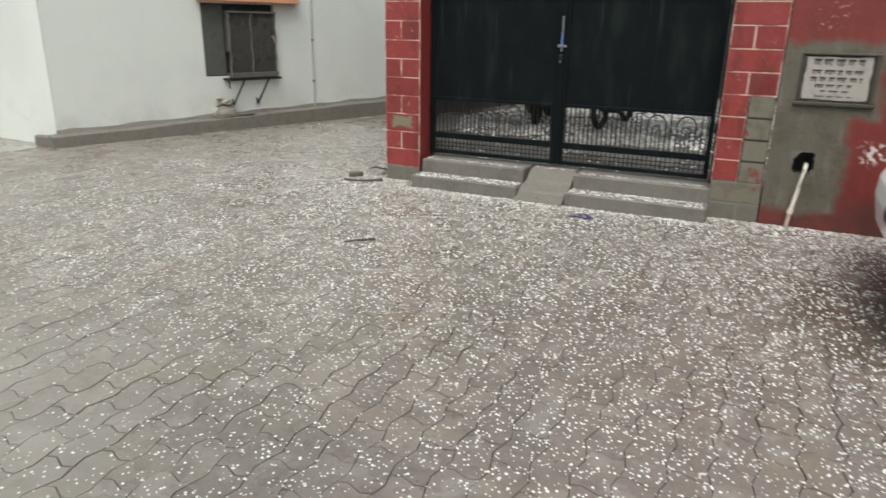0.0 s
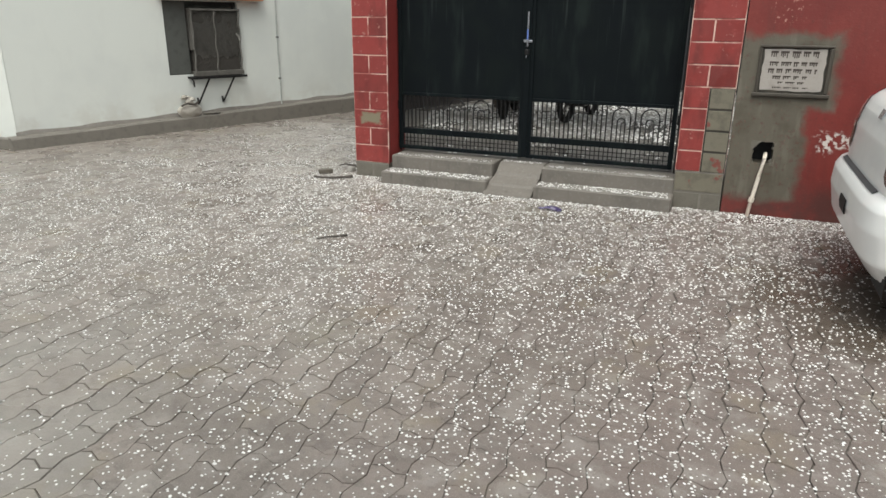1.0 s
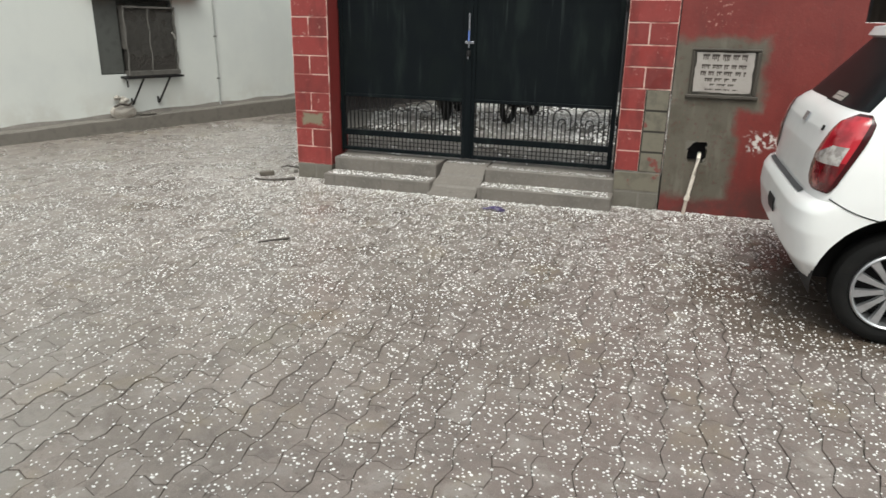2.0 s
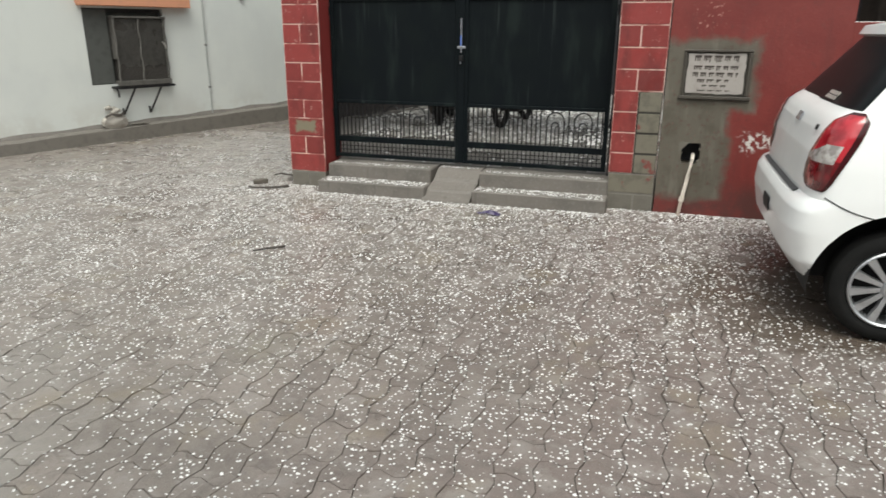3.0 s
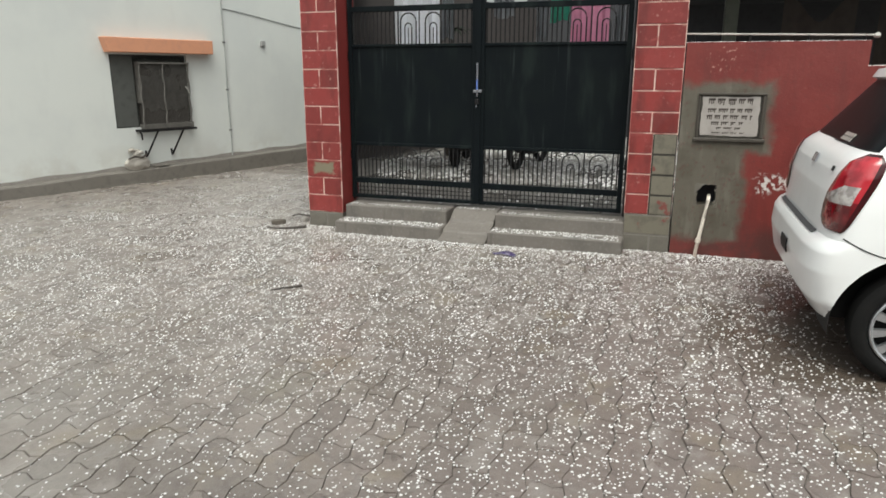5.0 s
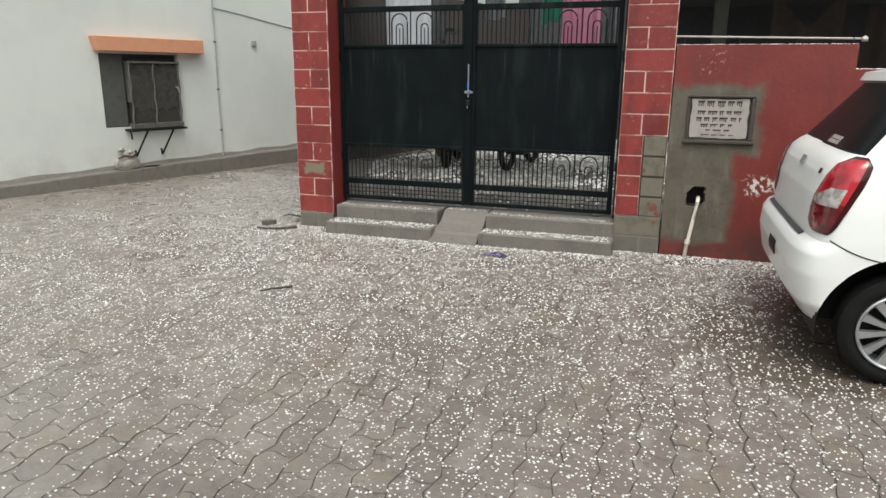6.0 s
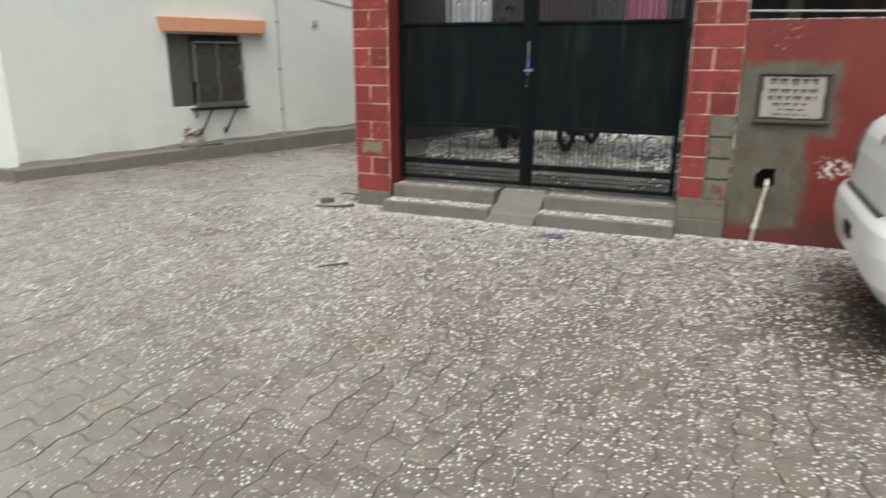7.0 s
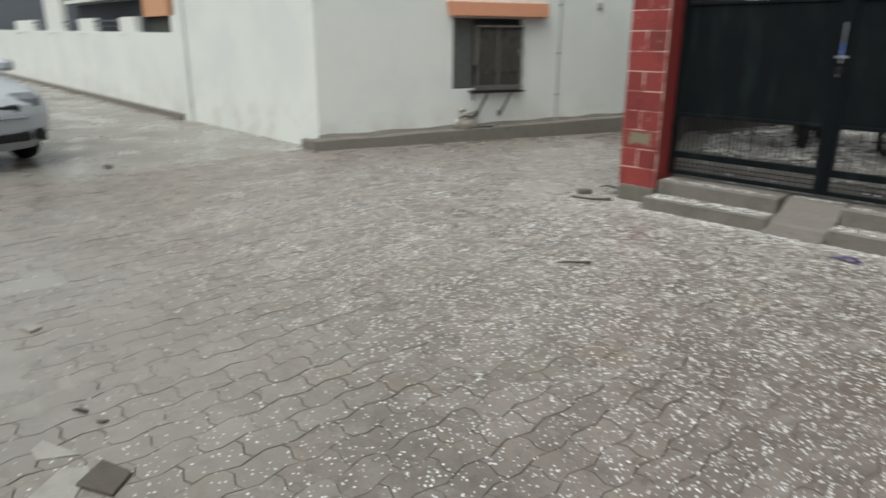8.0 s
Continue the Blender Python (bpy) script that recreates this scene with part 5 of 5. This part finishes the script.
# ---- railing over the red wall ----
M_WHITEPIPE = plain("white_painted_pipe", (0.45, 0.43, 0.40), 0.5)
rail = thing("wall_rail", "white painted pipe rail above the red wall with dark posts", "railing", at=(4.5, YF + 0.12, 2.1))
bm = bmesh.new()
add_tube(bm, [(3.72, YF + 0.12, 2.185), (5.36, YF + 0.12, 2.15)], 0.009, 10)
part("pipe", bm, M_WHITEPIPE, rail, soft=True)
for x in (3.8, 4.3, 4.8, 5.27):
    bm = bmesh.new()
    add_tube(bm, [(x, YF + 0.12, 2.098), (x, YF + 0.12, 2.165)], 0.009, 8)
    part("post", bm, M_IRON, rail)
bm = bmesh.new()
lump(bm, (5.36, YF + 0.12, 2.135), (0.03, 0.03, 0.03), random.Random(3), 1.0)
part("end_knob", bm, M_WHITEPIPE, rail, "white end knob", soft=True)

# ---- things in the courtyard ----
M_POST = plain("mossy_concrete_post", (0.10, 0.105, 0.085), 0.8, spot=(0.06, 0.065, 0.05))
M_TARP = plain("brown_wet_tarpaulin", (0.05, 0.037, 0.03), 0.7, spot=(0.03, 0.022, 0.018))
post = boxes("concrete_post", [(4.22, 4.40, 3.6, 3.78, 0.285, 3.348)], M_POST, bevel=0.012)
tagged(post, "mossy grey concrete post under the added slab", "post")
# draped sheets added in place of dim brown shapes behind the wall
for xa, xb, top, dip in ((4.9, 5.75, 2.75, 0.25), (6.0, 6.6, 2.65, 0.12)):
    bm = bmesh.new()
    grid = []
    for j in range(9):
        grid.append([])
        for i in range(19):
            u, w = i / 18, j / 8
            z = top - dip * math.sin(math.pi * u) ** 2 + 0.05 * math.sin(u * 9) - w * (top - 0.30)
            grid[-1].append(bm.verts.new((xa + (xb - xa) * u, 3.2 + 0.06 * math.sin(u * 14 + xa) * (0.4 + w) + 0.1 * w, z)))
    for a, b in zip(grid, grid[1:]):
        for i in range(18):
            bm.faces.new((a[i], a[i + 1], b[i + 1], b[i]))
    bmesh.ops.solidify(bm, geom=bm.faces[:], thickness=0.006)
    tagged(part("tarpaulin", bm, M_TARP, soft=True), "made-up brown tarpaulin in place of dim brown shapes in the courtyard", "tarpaulin", "tarpaulins in the courtyard")
M_PINK = plain("pink_cotton", (0.62, 0.27, 0.40), 0.9, spot=(0.5, 0.2, 0.31))
M_CLOTHW = plain("white_cotton", (0.80, 0.81, 0.86), 0.9, spot=(0.70, 0.71, 0.77))
M_GREEN = plain("green_cotton", (0.05, 0.28, 0.20), 0.9)
M_GREYC = plain("grey_striped_cotton", (0.22, 0.23, 0.25), 0.9, spot=(0.12, 0.12, 0.14))
LINE_Y, LINE_Z = 2.0, 3.0
bm = bmesh.new()
add_tube(bm, [(-0.25 + i * 0.5, LINE_Y, LINE_Z - 0.03 * math.sin(math.pi * i / 9)) for i in range(10)], 0.006, 6)
for x_ in (-0.1, 1.7, 3.4, 4.2):
    add_tube(bm, [(x_, LINE_Y, LINE_Z - 0.03), (x_, LINE_Y, 3.36)], 0.005, 6)
tagged(part("clothes_line", bm, M_IRON), "thin line strung across the courtyard under the added slab", "clothes line")


def cloth(x0, x1, zb, mat, label, seed, y=LINE_Y):
    bm = bmesh.new()
    n, m = 26, 14
    g = []
    for j in range(m + 1):
        g.append([])
        for i in range(n + 1):
            u, w = i / n, j / m
            fold = 0.03 * math.sin(u * 19 + seed) * (0.3 + w) + 0.012 * math.sin(u * 41 + 2 * seed)
            g[-1].append(bm.verts.new((x0 + (x1 - x0) * (u + 0.02 * w * math.sin(u * 9 + seed)), y + fold, LINE_Z + 0.004 - (LINE_Z - zb) * w + 0.02 * w * math.sin(u * 6 + seed))))
    for a, b in zip(g, g[1:]):
        for i in range(n):
            bm.faces.new((a[i], a[i + 1], b[i + 1], b[i]))
    bmesh.ops.solidify(bm, geom=bm.faces[:], thickness=0.004)
    return tagged(part("hanging_cloth", bm, mat, soft=True), label, "cloth", "washing on the line")


cloth(-0.04, 0.62, 2.1, M_CLOTHW, "white bed sheet hung on the line behind the gate", 1)
cloth(0.66, 0.82, 2.25, M_GREYC, "narrow grey cloth hung on the line", 5)
cloth(1.35, 1.62, 2.5, M_GREYC, "short grey cloth hung on the line", 2)
cloth(1.92, 2.06, 2.2, M_GREYC, "grey cloth hung on the line", 3)
cloth(2.1, 2.34, 2.44, M_GREEN, "green cloth hung on the line", 4)
cloth(2.36, 2.82, 2.1, M_PINK, "pink cotton sheet hung on the line behind the gate", 6)
cloth(2.88, 3.02, 2.1, M_GREYC, "grey striped cloth hung on the line", 7)

M_LEAF = plain("dark_wet_leaf", (0.014, 0.022, 0.013), 0.7, spec=0.2)
plant = thing("potted_plant", "dark leafy plant in an earthen pot behind the gate", "plant", at=(-0.32, 5.5, 0.285))
bm = bmesh.new()
bmesh.ops.create_cone(bm, cap_ends=True, segments=24, radius1=0.12, radius2=0.17, depth=0.28, matrix=Matrix.Translation((-0.32, 5.5, 0.425)))
part("pot", bm, M_MUD, plant, "earthen pot", soft=True)
bm = bmesh.new()
add_tube(bm, [(-0.32, 5.5, 0.55), (-0.34, 5.5, 1.3), (-0.32, 5.48, 2.58)], 0.018, 8)
part("stem", bm, M_TWIG, plant, soft=True)
rnd = random.Random(9)
for i in range(16):
    a = i * 2.4
    l = rnd.uniform(0.25, 0.42)
    z = 2.58 - 0.12 * rnd.random()
    bm = bmesh.new()
    prev = None
    for k in range(8):
        u = k / 7
        r = l * u
        c = Vector((-0.32 + r * math.cos(a), 5.48 + r * math.sin(a), z + 0.30 * u - 0.34 * u * u + 0.1 * rnd.random() * 0))
        w = 0.045 * math.sin(math.pi * min(1, u * 0.92 + 0.08))
        s = Vector((-math.sin(a), math.cos(a), 0)) * w
        q = (bm.verts.new(c + s), bm.verts.new(c + Vector((0, 0, 0.012))), bm.verts.new(c - s))
        if prev:
            bm.faces.new((prev[0], prev[1], q[1], q[0]))
            bm.faces.new((prev[1], prev[2], q[2], q[1]))
        prev = q
    part("leaf", bm, M_LEAF, plant, soft=True)


def motorcycle(x, y, label, heading):
    """Seen front on between the gate bars."""
    mc = thing("motorcycle", label, "motorcycle", "motorcycles in the courtyard")
    def ring(r0, r1, w, cx, cz, name, mat, par):
        bm = bmesh.new()
        seg = 40
        prof = [(r0, -w * 0.6), (r1 - 0.02, -w), (r1, -w * 0.5), (r1, w * 0.5), (r1 - 0.02, w), (r0, w * 0.6)]
        rings = [[bm.verts.new((rad * math.cos(a) + cx, o, rad * math.sin(a) + cz)) for rad, o in prof] for a in (2 * math.pi * k / seg for k in range(seg))]
        for k in range(seg):
            a, b = rings[k], rings[(k + 1) % seg]
            for i in range(len(prof)):
                j = (i + 1) % len(prof)
                bm.faces.new((a[i], a[j], b[j], b[i]))
        bmesh.ops.recalc_face_normals(bm, faces=bm.faces)
        return part(name, bm, mat, par, soft=True)
    for cx in (0.0, -1.25):
        t = ring(0.23, 0.30, 0.05, cx, 0.30, "tyre", M_RUBBER, mc)
        for k in range(10):
            bm = bmesh.new()
            a = 2 * math.pi * k / 10
            add_tube(bm, [(cx + 0.03 * math.cos(a), 0, 0.30 + 0.03 * math.sin(a)), (cx + 0.235 * math.cos(a), 0, 0.30 + 0.235 * math.sin(a))], 0.006, 5)
            part("spoke", bm, M_IRON, t)
    for s in (-1, 1):
        bm = bmesh.new()
        add_tube(bm, [(0.0, s * 0.08, 0.30), (-0.22, s * 0.09, 0.95)], 0.022, 8)
        part("fork", bm, M_IRON, mc, "dark front fork", soft=True)
        bm = bmesh.new()
        add_tube(bm, [(-0.24, s * 0.03, 1.02), (-0.26, s * 0.22, 1.08), (-0.34, s * 0.36, 1.06)], 0.014, 8)
        part("handlebar", bm, M_IRON, mc, soft=True)
    boxes("mudguard", [(-0.2, 0.16, -0.07, 0.07, 0.60, 0.64)], M_TRIM2, mc, "black front mudguard", bevel=0.015)
    boxes("engine", [(-0.82, -0.35, -0.17, 0.17, 0.22, 0.58)], M_IRON, mc, "dark engine block", bevel=0.03)
    boxes("tank", [(-0.72, -0.28, -0.14, 0.14, 0.72, 0.98)], M_TRIM2, mc, "black fuel tank", bevel=0.06)
    boxes("seat", [(-1.4, -0.72, -0.12, 0.12, 0.74, 0.84)], M_TRIM2, mc, "black seat", bevel=0.03)
    boxes("leg_guard", [(-0.42, -0.38, -0.30, 0.30, 0.36, 0.40), (-0.42, -0.38, -0.30, -0.26, 0.40, 0.7), (-0.42, -0.38, 0.26, 0.30, 0.40, 0.7)], M_IRON, mc, bevel=0.008)
    mc.matrix_basis = pose(x, y, 0.285, 0, 0, heading)
    return mc


M_TRIM2 = plain("black_gloss_panel", (0.012, 0.012, 0.013), 0.3)
motorcycle(0.25, 3.9, "black motorcycle parked in the courtyard facing the gate", -82)
motorcycle(1.28, 3.95, "black motorcycle parked beside another facing the gate", -98)

# ---- interlocking pavers ----
PW, PL, PA = 0.175, 0.278, 0.018
PAVED = (-6.15, 9.0, -8.2, 11.5)


def wave(y, edge):
    """Zigzag of the long joints, worn round; edge is the joint's number."""
    u = (y / PL) % 1.0
    tri = 4 * u - 1 if u < 0.5 else 3 - 4 * u
    return PA * tri * (1.25 - 0.25 * tri * tri) + 0.007 * noise.noise(Vector((edge * 7.3, y * 16, 0.5)))


def end_wave(t, col, row):
    """Bend of the short joints across a column, t from 0 to 1."""
    return 0.016 * math.sin(2 * math.pi * t) + 0.008 * math.sin(math.pi * t) * noise.noise(Vector((col * 3.7, row * 5.1, t * 2)))


def paver(col, row):
    """Vertices and faces of one paver, its sides sloping into the joint; plan from the column and row."""
    y0 = row * PL + (0.25 if col % 2 else -0.25) * PL
    r = random.Random(col * 7919 + row * 104729)
    wide = 0.5 + 1.1 * noise.noise(Vector((col * PW * 0.9, row * PL * 0.9, 5.5)))
    wide = max(0.15, min(1.2, wide)) * (0.25 + 0.75 * min(1, max(0, (col * PW + 1.2) / 2.4)))
    g = 0.0008 + 0.006 * wide * r.random()
    dz, tx, ty = r.uniform(-0.004, -0.0006), r.uniform(-0.009, 0.009), r.uniform(-0.009, 0.009)
    cx, cy = (col + 0.5) * PW, y0 + PL / 2
    ts = (0.0, 0.25, 0.5, 0.75, 1.0)
    left = [(col * PW + wave(y0 + PL * t, col), y0 + PL * t) for t in ts]
    right = [((col + 1) * PW + wave(y0 + PL * t, col + 1), y0 + PL * t) for t in reversed(ts)]

    def end(a, b, k, back):
        out = [(a[0] + (b[0] - a[0]) * t, a[1] + end_wave(t, col, k)) for t in (0.27, 0.73)]
        return out[::-1] if back else out

    ring = left + end(left[-1], right[0], row + 1, False) + right + end(left[0], right[-1], row, True)
    turn = r.uniform(-0.008, 0.008)
    ring = [(x - turn * (y - cy), y + turn * (x - cx)) for x, y in ring]

    def inset(d):
        return [(x - d * (x - cx) / (PW / 2), y - d * (y - cy) / (PL / 2)) for x, y in ring]

    z = lambda x, y: dz + tx * (x - cx) + ty * (y - cy)
    v = [(x, y, z(x, y)) for x, y in inset(g + 0.0012 + 0.0034 * wide * r.random())] + [(x, y, -0.0135) for x, y in inset(g)]
    n = len(ring)
    f = [tuple(range(n - 1, -1, -1))]
    for i in range(n):
        k = (i + 1) % n
        f.append((i, k, n + k, n + i))
    return v, f


def solid_at(x, y):
    """True where a building or step stands on the paving."""
    return (X_L0 - 0.1 < x and y > 0.55) or y > 10.5 or lane_side(x, y) < 0.0


verts, faces = [], []
NEAR = []
for col in range(int(PAVED[0] / PW), int(PAVED[1] / PW)):
    for row in range(int(PAVED[2] / PL), int(PAVED[3] / PL)):
        x, y = (col + 0.5) * PW, (row + 0.5) * PL
        if solid_at(x, y):
            continue
        if 1.3 < x < 4.2 and -5.2 < y < -3.2:
            NEAR.append((col, row))
            continue
        if x > 7 or (x < -4.5 and y < -7):
            continue
        v, f = paver(col, row)
        b = len(verts)
        verts += v
        faces += [tuple(b + i for i in q) for q in f]
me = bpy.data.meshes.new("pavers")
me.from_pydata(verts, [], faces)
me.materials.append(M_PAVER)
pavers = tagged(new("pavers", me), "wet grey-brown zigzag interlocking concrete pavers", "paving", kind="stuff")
paving = thing("pavement", "stretch of wet zigzag interlocking pavers strewn with hail", "paving", at=(3, -4.5, 0), kind="structure")
# street surface beyond the pavers
bm = bmesh.new()
for x0, x1, y0, y1 in ((-60, -6.0, -14, -0.02), (-60, -10.9, -0.02, 8), (-6.0, -4.4, -14, -6.95), (-4, 0.1, 10.45, 16)):
    bm.faces.new([bm.verts.new(p) for p in ((x0, y0, -0.003), (x1, y0, -0.003), (x1, y1, -0.003), (x0, y1, -0.003))])
tagged(part("road", bm, M_ROAD), "wet grey street surface with shallow puddles", "road", kind="structure")

# shallow muddy puddles that drown the lowest pavers
M_PUDDLE = Mat("muddy_rain_water", (0.30, 0.28, 0.255), 0.06)
M_PUDDLE.spots(2.5, (0.24, 0.225, 0.2), 0.4, 0.65, 0.8)
M_PUDDLE.bump(18, 0.06, 0.004)
bm = bmesh.new()
STEP, cells = 0.045, {}
for i in range(int(5.4 / STEP)):
    for j in range(int(2.6 / STEP)):
        x, y = -4.6 + i * STEP, -7.1 + j * STEP
        edge = min(x + 3.6, 1.0 - x, y + 7.3, -5.2 - y)
        if noise.noise(Vector((x * 1.3, y * 1.6, 9.1))) + 0.5 * noise.noise(Vector((x * 4, y * 4, 2.1))) + 0.55 * min(1, edge * 1.4) > 0.66:
            vs = []
            for a, b in ((i, j), (i + 1, j), (i + 1, j + 1), (i, j + 1)):
                if (a, b) not in cells:
                    px, py = -4.6 + a * STEP, -7.1 + b * STEP
                    w = 0.02 * noise.noise(Vector((px * 13, py * 13, 0)))
                    cells[(a, b)] = bm.verts.new((px + w, py - w, -0.0014))
                vs.append(cells[(a, b)])
            bm.faces.new(vs)
tagged(part("puddle", bm, M_PUDDLE.m), "shallow muddy rain puddle among the pavers", "puddle", kind="stuff")

# ---- hailstones ----
STONE_V = [(1, 0, 0), (0.3, 0.9, 0.1), (-0.7, 0.6, 0), (-0.75, -0.6, 0.05), (0.35, -0.95, 0), (0.05, 0.05, 0.75)]
STONE_F = [(0, 1, 5), (1, 2, 5), (2, 3, 5), (3, 4, 5), (4, 0, 5)]


def hail_mesh(name, spots, label, seed):
    """Flat-bottomed small stones at (x, y, z, size)."""
    r = random.Random(seed)
    verts, faces = [], []
    for x, y, z, s in spots:
        a = r.uniform(0, 6.28)
        c, d = math.cos(a), math.sin(a)
        k = r.uniform(0.65, 1.0)
        b = len(verts)
        for u, v, w in STONE_V:
            u, v = u * s, v * s * k
            verts.append((x + u * c - v * d, y + u * d + v * c, z + w * s * 0.95))
        faces += [tuple(b + i for i in f) for f in STONE_F]
    me = bpy.data.meshes.new(name)
    me.from_pydata(verts, [], faces)
    me.materials.append(M_HAIL)
    me.shade_smooth()
    return tagged(new(name, me), label, "hail", kind="stuff")


def hail_density(x, y):
    """Share of the densest cover: thick before the gate, thin in the wet street."""
    d = 1.0
    d *= min(1.0, max(0.05, (x + 4.8) / 4.0))
    d *= 0.6 + 0.4 * min(1.0, max(0.0, (y + 6.2) / 3.6))
    n = noise.noise(Vector((x * 0.55, y * 0.55, 3.1))) * 0.12 + noise.noise(Vector((x * 1.9, y * 1.9, 7.7))) * 0.08
    d *= max(0.25, 1.0 + n)
    wet = min(1.0, max(0.0, (1.8 - x) / 1.3)) * min(1.0, max(0.0, (-3.8 - y) / 1.0))
    d *= 1 - 0.88 * wet
    d *= 1 - 0.12 * min(1.0, max(0.0, (y + 3.6) / 1.5))
    if y > -0.35:
        d *= 1.35 if x > -0.3 else 1.55
    under = min(1.0, max(0.0, (x - 4.3 + 0.25 * noise.noise(Vector((x * 3, y * 3, 1)))) / 0.55)) * min(1.0, max(0.0, min(y + 2.75, -0.75 - y) / 0.35))
    d *= 1 - 0.82 * under
    return d


rnd = random.Random(21)
spots = []
for i in range(300000):
    x, y = rnd.uniform(-6.0, 7.0), rnd.uniform(-6.6, 4.0)
    if rnd.random() > hail_density(x, y) * 0.42 or solid_at(x, y):
        continue
    if 0 < x < 3.27 and 0 < y:
        continue
    if x > X_L0 - 0.02 and x < X_L1 + 0.02 and y > YF - 0.02:
        continue
    if x > X_R0 - 0.02 and y > YF - 0.01:
        continue
    big = 1.14 + 0.27 * min(1.0, max(0.0, (y + 3.8) / 2.5))
    big *= 1 - 0.2 * min(1.0, max(0.0, (y + 0.5) / 0.8)) * min(1.0, max(0.0, (0.1 - x) / 0.5))
    spots.append((x, y, -0.001, big * rnd.choice((0.0034, 0.0043, 0.005, 0.0058, 0.0068, 0.0082))))
hail_mesh("hailstones", spots, "white hailstones scattered over the wet pavers", 1)
spots = []
for x0, x1 in ((0.03, 1.27), (1.87, 3.23)):
    for i in range(340):
        y = 0.02 + 0.22 * rnd.random()
        spots.append((rnd.uniform(x0, x1), y, 0.139, rnd.uniform(0.007, 0.014)))
    for i in range(200):
        spots.append((rnd.uniform(x0 + 0.03, x1 - 0.03), rnd.uniform(0.29, 0.41), 0.291, rnd.uniform(0.005, 0.010)))
for i in range(60):
    spots.append((rnd.uniform(1.36, 1.8), 0.43 + 0.1 * rnd.random(), 0.291, 0.007))
hail_mesh("hail_on_steps", spots, "hailstones heaped on the cement steps", 2)
spots = []
for i in range(20000):
    x, y = rnd.uniform(-2.4, 6.5), 0.68 + 9.8 * rnd.random() ** 1.1
    if x > -0.1 - 0.33 * max(0, y - 0.9) + 0.65 * max(0, y - 4.4) and (y > 2.6 or rnd.random() < 0.12) and rnd.random() < 0.5 + 0.6 * noise.noise(Vector((x * 1.2, y * 1.2, 0))):
        spots.append((x, y, 0.284, rnd.uniform(0.014, 0.036)))
hail_mesh("hail_in_courtyard", spots, "thick hail on the courtyard floor", 3)
spots = [(rnd.uniform(3.73, 5.29), YF + rnd.uniform(0.01, 0.22), 2.099, rnd.uniform(0.006, 0.014)) for i in range(700)]
spots += [(rnd.uniform(5.31, 7.5), YF + rnd.uniform(0.03, 0.22), 1.879, rnd.uniform(0.006, 0.014)) for i in range(500)]
hail_mesh("hail_on_wall", spots, "line of hail along the wall top", 4)
# a drift of stones along the foot of the wall and the lowest step
spots = []
for i in range(850):
    x = rnd.uniform(-0.5, 5.6)
    y = (YF if (x < 0 or x > 3.27) else 0.0) - 0.012 - abs(rnd.gauss(0, 0.09))
    spots.append((x, y, -0.001 + 0.006 * rnd.random(), rnd.uniform(0.006, 0.013)))
hail_mesh("hail_drift", spots, "drift of hail along the foot of the wall", 5)

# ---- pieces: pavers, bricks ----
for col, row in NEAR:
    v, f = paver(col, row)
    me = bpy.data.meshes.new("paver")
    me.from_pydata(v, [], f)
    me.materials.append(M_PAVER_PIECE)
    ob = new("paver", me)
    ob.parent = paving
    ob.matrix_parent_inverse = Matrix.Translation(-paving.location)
BRICKS = {}
for owner, xa, xb, z, mat in PENDING:
    gap = 0.022 if mat in (M_BLOCK_STAIN, M_CEMENT_BLOCK) else 0.014
    w = round(xb - xa - gap, 4)
    key = (w, mat.name)
    if key not in BRICKS:
        BRICKS[key] = brick_mesh(w, M_ROW - gap + 0.001)
        BRICKS[key].materials.append(mat)
    ob = new("brick", BRICKS[key])
    ob.parent = owner
    ob.matrix_parent_inverse = Matrix.Translation(-owner.location)
    ob.location = (xa + gap / 2, YF + BRICK_T, z)

# plan units to metres
for ob in scene.objects:
    if ob.parent is None and ob.type in {"MESH", "EMPTY"}:
        ob.matrix_basis = Matrix.Scale(UNIT, 4) @ ob.matrix_basis
